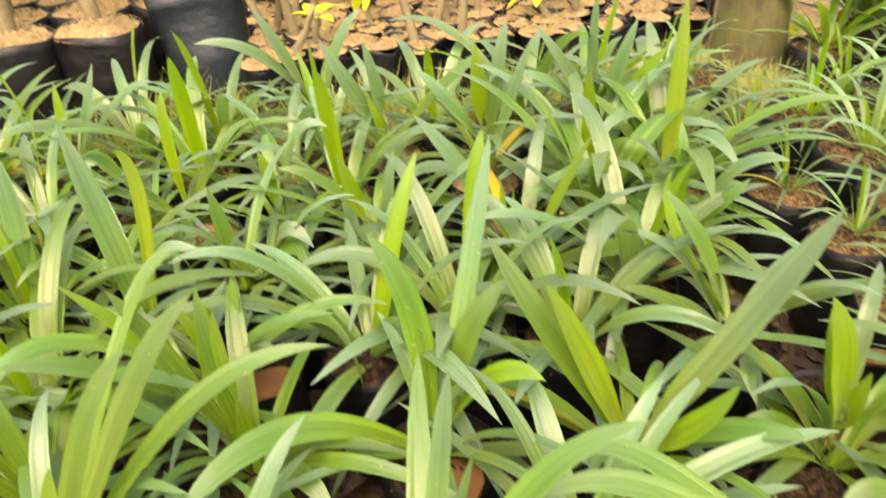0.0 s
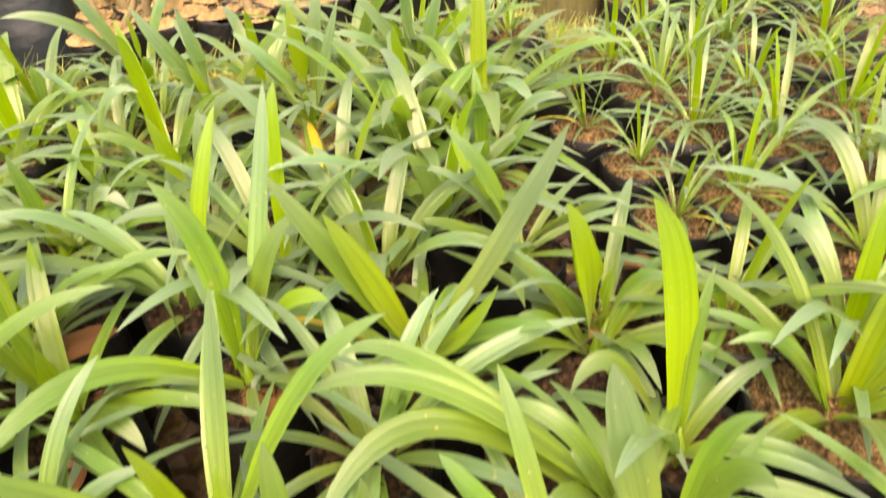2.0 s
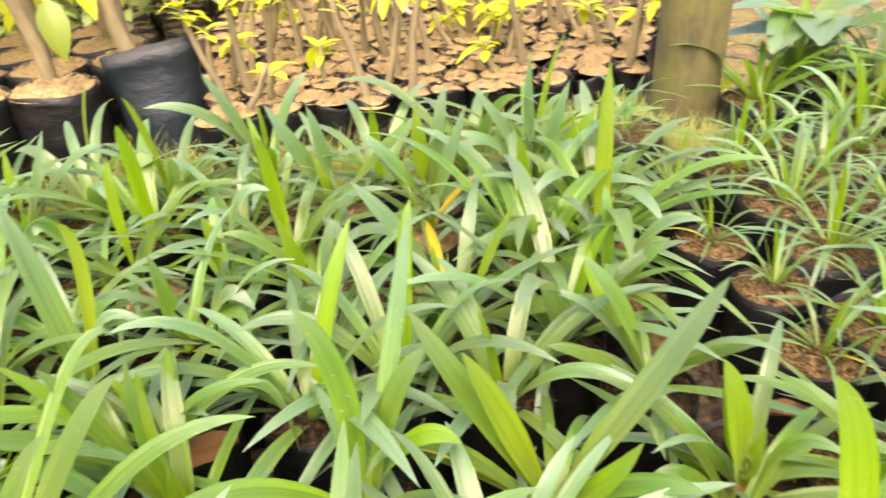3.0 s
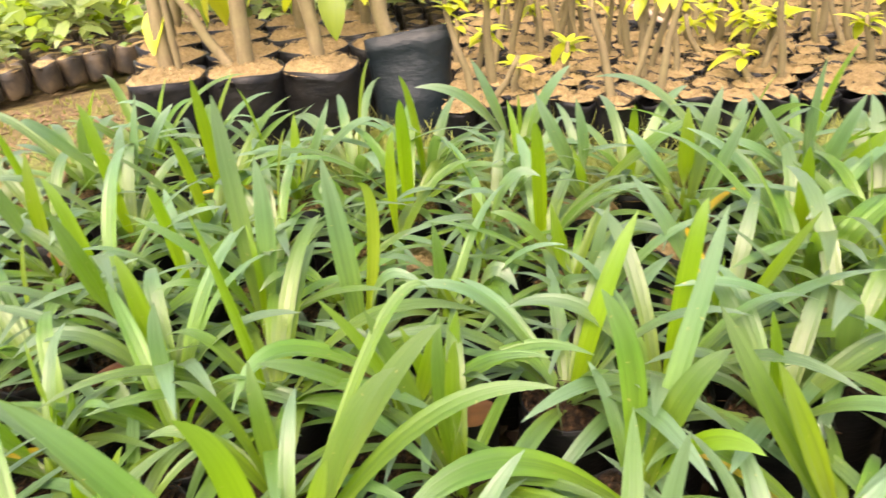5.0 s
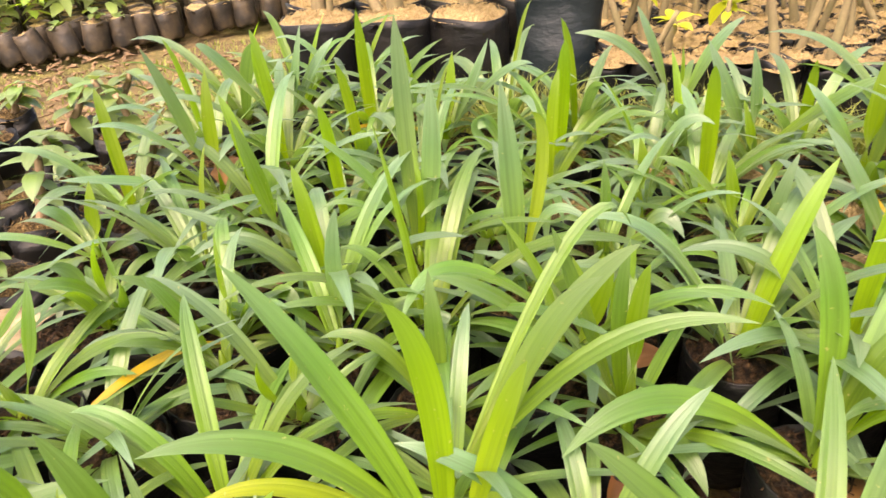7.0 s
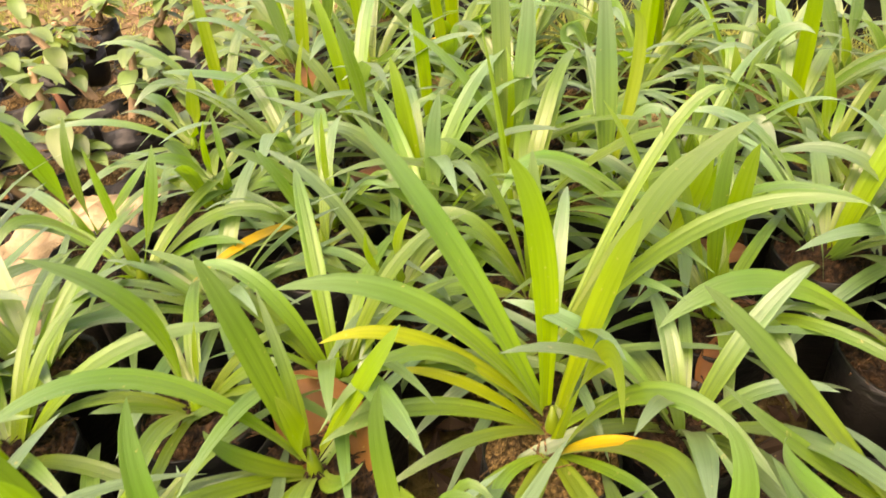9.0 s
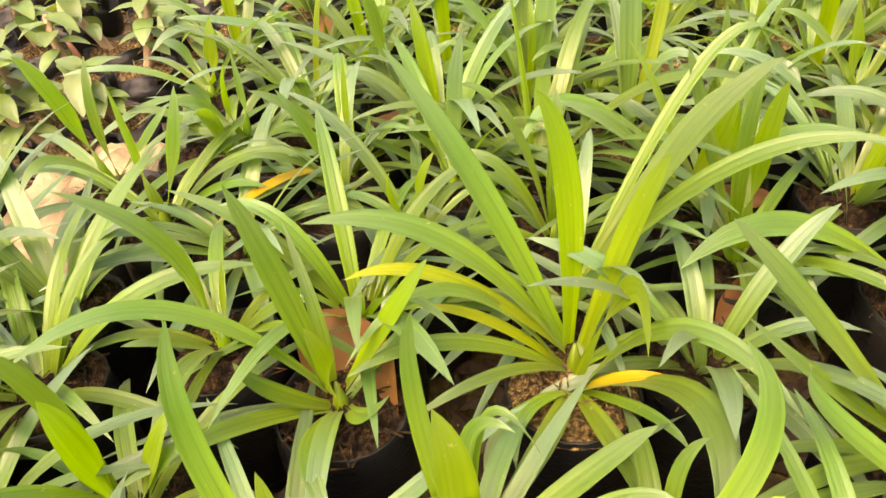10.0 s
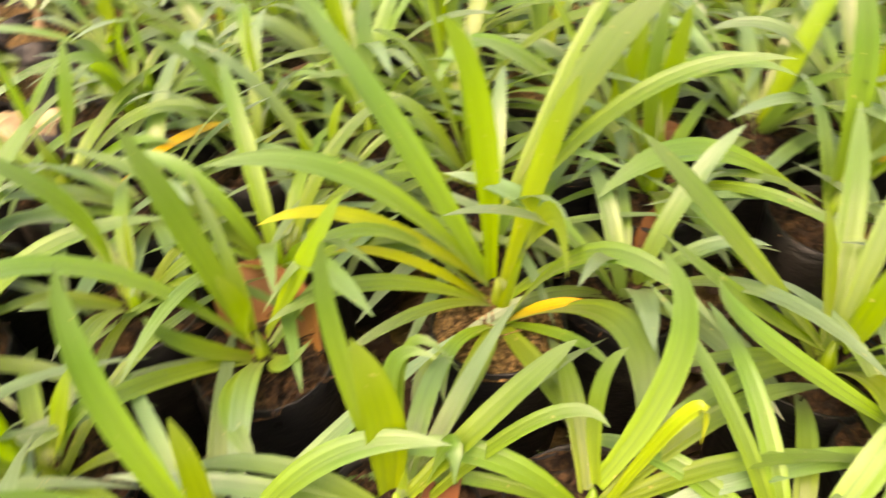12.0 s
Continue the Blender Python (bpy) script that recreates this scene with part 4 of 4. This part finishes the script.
for j in range(24):
    for i in range(22):
        u, v = 0.094 * i + (0.047 if j % 2 else 0) + rng.uniform(-0.008, 0.008), 0.083 * j + rng.uniform(-0.008, 0.008)
        x, y = -0.45 + 0.968 * u - 0.252 * v, 1.60 + 0.252 * u + 0.968 * v
        if x > 0.56 + 0.3 * (y - 1.7):
            continue
        at = pose(0, 0, rng.uniform(-0.012, 0.004), rng.uniform(-6, 6), rng.uniform(-6, 6), 31 * n)
        n += 1
        if n > 295:
            join_bag(FIELD_BAG[n % 4], FIELD_SOIL[n % 5], pose(x, y, 0) @ at)
            continue
        cell = thing("bagged_cutting", x, y, 0, "small black bag filled with tan fibre", "seedling bag", "small bags in the field")
        part("grow_bag", FIELD_BAG[n % 4], cell, at=at)
        part("soil", FIELD_SOIL[n % 5], cell, at=pose(0, 0, rng.uniform(-0.008, 0.002), rng.uniform(-5, 5), rng.uniform(-5, 5), 17 * n))
        if rng.random() < (0.44 if x < 0.3 and j < 9 else 0.3):
            tagged(cell, "small black bag with a cut woody stem and lime shoots")
            high = rng.uniform(0.08, 0.34)
            lean = (rng.uniform(-0.07, 0.07), rng.uniform(-0.05, 0.05))
            pts, rad = stem_line((0, 0, 0.17), lean, high, rng.uniform(0.007, 0.0145), 0.006, n, 4)
            part("stem", tube(pts, rad, 7, STEM, seed=n), cell, "brown woody cutting")
            for q in range(rng.choice((3, 6, 8, 11, 14))):
                s = rng.uniform(0.75, 1.0)
                ob = part("leaf", BROAD[2 if rng.random() < 0.75 else 1], cell, at=pose(lean[0] * s, lean[1] * s, 0.17 + high * s, 0, rng.uniform(-50, 30), rng.uniform(0, 360)))
                ob.scale = [rng.uniform(0.35, 0.75)] * 3
far = mesh_of("bag_rows", rest[0], rest[1], PLASTIC)
far.materials.append(SAWDUST)
far.polygons.foreach_set("material_index", rest[2])
tagged(new("bag_rows", far), "far rows of small black bags of tan fibre", "seedling bags", kind="stuff")

# ---- tree ----
tree = thing("tree", 0.645, 1.665, 0, "mossy grey-brown tree trunk standing in the bed", "tree")
pts = [(0.01, 0, -0.03), (0.0, 0, 0.05), (0.0, 0, 0.2), (0.01, 0.0, 0.6), (0.0, 0.02, 1.4), (0.03, 0.02, 2.2), (0.02, 0.0, 3.0)]
part("trunk", tube(pts, [0.105, 0.086, 0.075, 0.071, 0.067, 0.062, 0.055], 24, BARK, "trunk", 3, 0.025), tree)
BRANCH_LINES = [((0.02, 0.0, 2.7), (0.5, 0.35, 3.3), (0.95, 0.6, 3.9)), ((0.02, 0.0, 2.8), (-0.35, 0.5, 3.4), (-0.7, 0.9, 4.0)), ((0.02, 0.0, 2.9), (0.15, -0.3, 3.5), (0.25, -0.5, 4.2)), ((0.02, 0.0, 2.98), (-0.05, 0.1, 3.7), (0.05, 0.3, 4.5))]
for i, line in enumerate(BRANCH_LINES):
    part("branch", tube(line, [0.045, 0.028, 0.012], 10, BARK, "branch", 40 + i, 0.05), tree)


def crown_mesh(count, seed):
    """Small pointed leaves in loose clumps round the limbs' outer halves."""
    r = random.Random(seed)
    verts, faces, uvs = [], [], []
    for _ in range(count):
        a, b, c = BRANCH_LINES[r.randrange(4)]
        p = Vector(b).lerp(Vector(c), r.random() ** 0.7 * 1.15) + Vector((r.gauss(0, 0.17), r.gauss(0, 0.17), r.gauss(0, 0.12)))
        m = Matrix.Translation(p) @ pose(0, 0, 0, r.uniform(-40, 40), r.uniform(-20, 60), r.uniform(0, 360))
        size, base = r.uniform(0.07, 0.13), len(verts)
        for u, w in ((0.0, 0.05), (0.35, 0.5), (0.7, 0.4), (1.0, 0.02)):
            for c in (-1, 1):
                verts.append(m @ Vector((size * u, c * w * size / 2, -0.2 * size * u * u)))
                uvs.append((u, c * 0.5 + 0.5))
        faces += [(base + 2 * i, base + 2 * i + 1, base + 2 * i + 3, base + 2 * i + 2) for i in range(3)]
    return mesh_of("crown", verts, faces, LEAF_OVAL, uvs)


part("crown", crown_mesh(900, 8), tree, "loose crown of small green leaves")

# ---- weeds and fine grass round the trunk and behind the bed ----
def grass_patch(name, count, spots, high, label):
    r = random.Random(11)
    verts, faces, uvs = [], [], []
    for _ in range(count):
        cx, cy, rad = spots[r.randrange(len(spots))]
        a, q = r.uniform(0, 6.283), rad * math.sqrt(r.random())
        x, y, h = cx + q * math.cos(a), cy + q * math.sin(a), high * r.uniform(0.4, 1.1)
        d, lean, w = r.uniform(0, 6.283), h * r.uniform(0.3, 1.0), r.uniform(0.0014, 0.0042)
        ux, uy = math.cos(d), math.sin(d)
        base = len(verts)
        for s in (0, 0.4, 0.75, 1.0):
            px, py, pz = x + ux * lean * s * s, y + uy * lean * s * s, -0.02 + h * (s - 0.35 * s * s * (lean / h))
            k = w * (1 - s * 0.9)
            verts += [(px - uy * k, py + ux * k, pz), (px + uy * k, py - ux * k, pz)]
            uvs += [(s, 0), (s, 1)]
        for i in range(3):
            v = base + 2 * i
            faces.append((v, v + 1, v + 3, v + 2))
    return tagged(new(name, mesh_of(name, verts, faces, GRASS, uvs)), label, "grass", kind="stuff")


grass_patch("grass", 17000, [(0.51, 1.49, 0.2), (0.55, 1.41, 0.18), (0.54, 1.45, 0.15), (0.46, 1.49, 0.15), (0.61, 1.41, 0.14), (0.42, 1.54, 0.16), (0.19, 1.62, 0.14), (-0.08, 1.59, 0.14), (-0.39, 1.63, 0.12), (0.68, 1.46, 0.1), (-0.67, 1.63, 0.14),
                          (-0.81, 1.53, 0.12), (-1.27, 1.38, 0.12), (-1.36, 1.24, 0.1), (-0.26, 1.55, 0.12), (0.77, 1.43, 0.14), (0.57, 1.37, 0.2), (0.90, 1.43, 0.15), (0.62, 1.44, 0.1), (0.61, 1.47, 0.08), (0.66, 1.43, 0.12), (0.37, 1.49, 0.15), (-0.53, 1.52, 0.15), (-0.16, 1.50, 0.15), (0.53, 1.52, 0.1), (0.56, 1.47, 0.09), (0.6, 1.52, 0.1), (0.5, 1.46, 0.1), (0.55, 1.5, 0.12), (0.48, 1.556, 0.09), (0.54, 1.6, 0.08), (0.43, 1.54, 0.1), (0.5, 1.58, 0.08), (0.42, 1.63, 0.09), (0.5, 1.68, 0.06), (0.57, 1.55, 0.06), (0.64, 1.53, 0.08)], 0.2, "fine yellow-green grass round the trunk and bags")
grass_patch("grass", 2600, [(-2.0, 1.5, 0.35), (-1.7, 1.3, 0.3), (-2.3, 1.2, 0.4), (-1.9, 1.9, 0.3), (-2.7, 1.1, 0.3), (1.4, 1.9, 0.3), (1.5, 1.4, 0.3)], 0.035, "short sparse grass on the bare path")

# ---- stained bags standing in a row across the path, with seedlings ----
ROW_BAG = [bag_mesh(0.047, 0.112, 90 + i, PLASTIC_DUSTY, 18, 0.014, 0.04) for i in range(5)]
ROW_SOIL = [soil_mesh(0.047, 0.106, 90 + i, SAWDUST, 0.005, 14, 4, 0.006) for i in range(3)]


def seedling(x, y, k, bag, soil, top, high, leaves, lean, pool, stem=STEM_DARK, label="small bag with a leafy seedling", tilt=(0, 0), r0=0.006, reach=1.0, group="seedlings in bags"):
    ob = thing("seedling", x, y, 0, label, "seedling", group)
    ob.matrix_basis = pose(x, y, 0, tilt[0], tilt[1], 0)
    part("grow_bag", bag, ob, at=pose(0, 0, 0, 0, 0, 40 * k))
    part("soil", soil, ob, at=pose(0, 0, 0, 0, 0, 25 * k))
    r = random.Random(500 + k)
    if high:
        pts, rad = stem_line((0, 0, top - 0.01), lean, high, r0, r0 * 0.6, k, 4)
        part("stem", tube(pts, rad, 7, stem, seed=k), ob, "thin brown stem")
    for q in range(leaves):
        s = 0.35 + 0.65 * (q + r.random()) / leaves
        lf = part("leaf", pool[r.randrange(len(pool))], ob, at=pose(lean[0] * s, lean[1] * s, top + high * s, 0, r.uniform(-35, 30), q * 137 + r.uniform(-30, 30)))
        lf.scale = [r.uniform(0.7, 1.2) * reach] * 3


k = 0
for i in range(16):
    s = i / 15
    x, y = -2.80 + 0.78 * s + rng.uniform(-0.01, 0.01), 1.30 + 1.25 * s + rng.uniform(-0.015, 0.015)
    seedling(x, y, k, ROW_BAG[k % 5], ROW_SOIL[k % 3], 0.106, 0.06 if i % 3 == 0 else 0.02, 6 if i % 3 == 0 else 3 * (i % 2), (0.01, 0.0), OVALS[2:], label="earth-stained bag leaning in a row beside the path",
             tilt=(rng.uniform(-8, 8), rng.uniform(-22, -10) if i < 6 else rng.uniform(-10, 4)), group="row of stained bags")
    k += 1
def foliage(seed, count, spread, high, size, material):
    """Small leaves of one seedling, joined."""
    r = random.Random(seed)
    verts, faces, uvs = [], [], []
    for q in range(count):
        s = 0.25 + 0.75 * (q + r.random()) / count
        m = pose(r.uniform(-1, 1) * spread * 0.3, r.uniform(-1, 1) * spread * 0.3, high * s, r.uniform(-20, 20), r.uniform(-45, 30), q * 137.5 + r.uniform(-30, 30))
        length, width, base = size * r.uniform(0.7, 1.3), size * r.uniform(0.4, 0.6), len(verts)
        for i, (u, w) in enumerate(((0.1, 0.1), (0.35, 0.9), (0.65, 0.85), (1.0, 0.05))):
            for c in (-1, 0, 1):
                verts.append(m @ Vector((length * u, c * w * width / 2, -0.25 * length * u * u + abs(c) * w * width * 0.12)))
                uvs.append((u, c * 0.5 + 0.5))
        for i in range(3):
            for c in range(2):
                v = base + 3 * i + c
                faces.append((v, v + 1, v + 4, v + 3))
    return mesh_of("foliage", verts, faces, material, uvs)


LEAF_SOFT = leaf_material("soft green leaf", (0.13, 0.19, 0.045), (0.15, 0.21, 0.055), (0.19, 0.24, 0.085), (0.38, 0.48, 0.1), stripes=6, thin=0.35)
FOLIAGE = [foliage(200 + i, 9 + i, 0.06, 0.1 + 0.02 * i, 0.075, (LEAF_SOFT, LEAF_MID, LEAF_SOFT)[i % 3]) for i in range(5)]
TALL = [foliage(220 + i, 16, 0.12, 0.4, 0.11, LEAF_SOFT) for i in range(4)]


def leafy_bag(x, y, k, pool, label, scale):
    ob = thing("seedling", x, y, 0, label, "seedling", "seedlings in bags")
    part("grow_bag", ROW_BAG[k % 5], ob, at=pose(0, 0, 0, 0, 0, 40 * k))
    part("soil", ROW_SOIL[k % 3], ob, at=pose(0, 0, 0, 0, 0, 25 * k))
    if pool:
        lf = part("foliage", pool[k % len(pool)], ob, at=pose(0, 0, 0.11, 0, 0, 61 * k))
        lf.scale = [scale] * 3


for j in range(1, 13):
    for i in range(15):
        s = i / 14
        x, y = -2.90 + 0.90 * s - 0.098 * j + rng.uniform(-0.015, 0.015), 1.14 + 1.45 * s + 0.061 * j + rng.uniform(-0.015, 0.015)
        leafy = rng.random() < (0.95 if s < 0.55 else 0.75) or j > 3
        leafy_bag(x, y, k, FOLIAGE if leafy else (), "dusty black bag with a leafy green seedling" if leafy else "dusty black bag of tan fibre", rng.uniform(1.0, 1.8))
        k += 1
for j in range(9):
    for i in range(12):
        x, y = -1.85 + 0.11 * i - 0.06 * j + rng.uniform(-0.03, 0.03), 2.28 + 0.05 * i + 0.15 * j + rng.uniform(-0.03, 0.03)
        leafy_bag(x, y, k, TALL, "small black bag with a leafy yellow-green sapling", rng.uniform(0.7, 1.2))
        k += 1

CUTTING_BAG = bag_mesh(0.056, 0.10, 120, PLASTIC, 20, 0.018, 0.05)
CUTTING_SOIL = soil_mesh(0.055, 0.09, 120, SOIL_FIBRE, 0.008, 18, 7, 0.01, 60)
# ---- woody cuttings with oval leaves on the other side of the bed ----
for x, y in [(-1.16, 0.42), (-1.27, 0.53), (-1.19, 0.63), (-1.34, 0.67), (-1.30, 0.81), (-1.44, 0.85), (-1.28, 0.95), (-1.41, 1.00), (-1.55, 0.96), (-1.49, 0.60), (-1.63, 0.76), (-1.70, 0.87),
             (-1.36, 0.44), (-1.53, 0.43), (-1.26, 0.30), (-1.12, 0.25), (-1.44, 0.29), (-1.69, 0.60), (-1.85, 0.75), (-1.12, 0.14), (-1.42, -0.1), (-1.06, 0.36), (-1.06, 0.48), (-1.14, 0.74), (-1.18, 0.86), (-1.15, 1.01), (-1.27, 1.08), (-1.54, 1.09), (-1.83, 1.01), (-1.92, 0.88)]:
    seedling(x, y, k, CUTTING_BAG, CUTTING_SOIL, 0.09, rng.uniform(0.08, 0.17), rng.randint(9, 15), (rng.uniform(-0.09, 0.09), rng.uniform(-0.07, 0.07)), [OVALS[0], OVALS[1], OVALS[1]],
             label="woody cutting with oval grey-green leaves in a black bag", r0=0.011, reach=0.85, group="woody cuttings in bags")
    placed.append((x, y))
    k += 1

# ---- broad-leaved plants beyond the trunk ----
for x, y, size, skins in [(0.78, 1.59, 1.1, FILLER), (0.90, 1.71, 1.3, FILLER), (0.98, 1.49, 1.1, FILLER), (1.07, 1.67, 1.2, FILLER), (1.14, 1.52, 1.1, FILLER), (1.02, 1.84, 1.2, NARROW), (1.18, 1.79, 1.2, FILLER), (1.25, 1.64, 1.1, NARROW)]:
    side_plant(x, y, k, size, skins, "leafy plant in a black bag behind the trunk")
    k += 1
weed = thing("yellowing_weed", 0.73, 1.71, 0, "small plant with yellow and orange ageing leaves beside the trunk", "plant")
part("stem", tube([(0, 0, -0.02), (0.004, -0.004, 0.08), (0, 0, 0.16)], [0.005, 0.004, 0.003], 7, STEM, seed=6), weed, "thin brown stem")
for az, tilt, z, mat in [(190, -10, 0.15, LEAF_YELLOW), (235, 15, 0.14, LEAF_YELLOW), (300, -5, 0.12, LEAF_YELLOW), (40, -25, 0.15, LEAF_LIME), (120, -20, 0.13, LEAF_LIME)]:
    part("leaf", oval_leaf(0.12, 0.045, 0.5, mat), weed, at=pose(0, 0, z, 0, tilt, az))
BIG_OVAL = oval_leaf(0.26, 0.12, 0.6, LEAF_SKY_SHEEN)
YELLOW_OVAL = oval_leaf(0.16, 0.05, 0.4, LEAF_YELLOW)
shrub = thing("broad_leaved_plant", 0.94, 1.74, 0, "plant with large pale grey-green leaves and some yellow ones", "plant")
for i, (az, tilt, z, data) in enumerate([(200, -35, 0.28, BIG_OVAL), (250, -20, 0.30, BIG_OVAL), (320, -30, 0.26, BIG_OVAL), (20, -25, 0.3, BIG_OVAL), (150, -40, 0.26, BIG_OVAL), (190, 10, 0.22, YELLOW_OVAL), (150, -10, 0.26, BIG_OVAL), (230, -10, 0.32, BIG_OVAL)]):
    part("leaf", data, shrub, at=pose(0, 0, z, 0, tilt, az))
pts, rad = stem_line((0, 0, -0.02), (0.02, 0), 0.34, 0.016, 0.01, 31)
part("stem", tube(pts, rad, 8, STEM, seed=4), shrub, "brown stem")

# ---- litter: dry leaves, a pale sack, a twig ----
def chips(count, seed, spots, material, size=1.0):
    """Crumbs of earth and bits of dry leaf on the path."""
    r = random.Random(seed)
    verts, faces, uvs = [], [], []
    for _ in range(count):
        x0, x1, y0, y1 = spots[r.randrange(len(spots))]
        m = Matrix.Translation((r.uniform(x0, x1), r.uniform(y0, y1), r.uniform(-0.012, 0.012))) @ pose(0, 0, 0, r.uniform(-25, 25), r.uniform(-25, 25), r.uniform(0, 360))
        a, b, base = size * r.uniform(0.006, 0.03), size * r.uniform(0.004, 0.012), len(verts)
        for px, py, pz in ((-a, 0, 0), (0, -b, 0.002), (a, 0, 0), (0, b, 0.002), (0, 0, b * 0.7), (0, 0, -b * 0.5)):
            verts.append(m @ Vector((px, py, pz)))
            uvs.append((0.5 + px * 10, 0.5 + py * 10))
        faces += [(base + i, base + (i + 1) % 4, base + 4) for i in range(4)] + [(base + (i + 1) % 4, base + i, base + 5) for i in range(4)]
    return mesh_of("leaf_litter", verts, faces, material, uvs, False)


CHIP = leaf_material("bits of dry leaf", (0.08, 0.048, 0.02), (0.16, 0.105, 0.048), (0.27, 0.20, 0.10), (0.3, 0.18, 0.06), gloss=0.8, stripes=5, thin=0.05, coat=0.0)
# Litter added between the bags; the gaps' shade is put into its colour.
LITTER_SHADE = leaf_material("leaf litter with gap shade in its colour", (0.018, 0.009, 0.004), (0.03, 0.016, 0.007), (0.06, 0.033, 0.014), (0.04, 0.02, 0.008), gloss=0.6, stripes=5, thin=0.05, coat=0.0)
tagged(new("leaf_litter", chips(9000, 22, [(-1.2, 0.7, -0.7, 1.4), (0.5, 1.15, -0.2, 1.4)], LITTER_SHADE, 1.6)), "leaf litter between the bags, darkened to stand for the shade there", "leaf litter", kind="stuff")
tagged(new("leaf_litter", chips(3200, 21, [(-2.7, -1.3, 0.9, 1.9), (-2.1, -1.1, -0.2, 1.1), (-1.6, -0.6, 1.3, 1.7), (1.0, 2.2, 0.6, 2.2)], CHIP)), "scattered bits of dry leaf and crumbs on the earth", "leaf litter", kind="stuff")
def curled_leaf(length, width, seed):
    """A dead leaf, its margins rolled up and its blade buckled."""
    steps, verts, faces, uvs = 12, [], [], []
    for i in range(steps + 1):
        s = i / steps
        w = width / 2 * math.sin(math.pi * min(1, s * 0.96 + 0.03)) ** 0.7
        roll = 0.5 + 0.7 * noise.noise((s * 2.2, seed, 0.5))
        for c in (-1, -0.66, -0.33, 0, 0.33, 0.66, 1):
            a = c * roll * 1.5
            bend = 0.22 * length * math.sin(s * 2.6 + seed) * s
            buckle = 0.05 * length * noise.noise((s * 5, c * 1.5, seed))
            verts.append((length * s, w * math.sin(a) / max(0.6, roll * 1.5) + 0.25 * bend, w * (1 - math.cos(a)) * 0.8 + 0.5 * bend + buckle))
            uvs.append((s, c * 0.5 + 0.5))
    for i in range(steps):
        for j in range(6):
            v = i * 7 + j
            faces.append((v, v + 1, v + 8, v + 7))
    return mesh_of("dry_leaf", verts, faces, LEAF_BROWN, uvs)


DRY = [curled_leaf(0.15, 0.085, 1), curled_leaf(0.11, 0.06, 2), curled_leaf(0.09, 0.035, 3)]


def litter(x, y, z, tilt, turn, data, roll=0, label="curled dry brown leaf fallen among the plants"):
    ob = new("dry_leaf", data)
    ob.matrix_basis = pose(x, y, z, roll, tilt, turn)
    tagged(ob, label, "dry leaf", "fallen dry leaves")


litter(-0.40, 0.21, 0.175, 12, -20, DRY[0], 14)
litter(-0.56, 0.50, 0.185, -10, 60, DRY[1], -15)
litter(0.10, 0.44, 0.175, 5, 100, DRY[1])
litter(-0.08, 0.60, 0.175, 5, 200, DRY[1])
for x, y in [(-1.17, 0.57), (-1.30, 0.74), (-1.11, 0.41), (-1.27, 0.48), (-1.40, 0.77), (-1.22, 0.83), (-1.48, 0.67), (-1.18, 0.34), (-1.36, 0.57), (-1.44, 0.94)]:
    litter(x, y, rng.uniform(0.0, 0.02), rng.uniform(-20, 5), rng.uniform(0, 360), DRY[rng.choice((0, 1))], rng.uniform(-25, 25), "curled dry brown leaf lying between the cuttings")
for i in range(14):
    litter(rng.uniform(-1.0, 0.5), rng.uniform(-0.3, 1.3), rng.uniform(0.165, 0.18), rng.uniform(-10, 15), rng.uniform(0, 360), DRY[rng.choice((1, 2, 2))], rng.uniform(-20, 20))


def sack():
    verts, faces, nx, ny = [], [], 22, 16
    for j in range(ny):
        for i in range(nx):
            u, v = i / (nx - 1), j / (ny - 1)
            x, y = (u - 0.5) * 0.36 + 0.012 * noise.noise((v * 6, 0, 3)), (v - 0.5) * 0.17 + 0.02 * noise.noise((u * 6, 0, 7))
            z = 0.022 * noise.noise((u * 4, v * 3, 1)) + 0.012 * noise.noise((u * 11, v * 8, 4)) + 0.03 * math.sin(u * 3.1)
            verts.append((x, y, z))
    for j in range(ny - 1):
        for i in range(nx - 1):
            a = j * nx + i
            faces.append((a, a + 1, a + nx + 1, a + nx))
    return mesh_of("sack", verts, faces, STONE)


pale = tagged(new("empty_sack", sack()), "crumpled pale tan paper sack lying among the bags", "sack")
pale.matrix_basis = pose(-0.89, 0.29, 0.085, 0, 0, 116)
pts = [(-0.13, 2.62, 0.215), (-0.08, 2.54, 0.225), (-0.06, 2.46, 0.22), (0.0, 2.38, 0.205)]
tagged(new("twig", tube(pts, [0.005, 0.008, 0.008, 0.006], 7, TWIG, "twig", 2, 0.2)), "pale crooked dry twig lying on the bags", "twig")
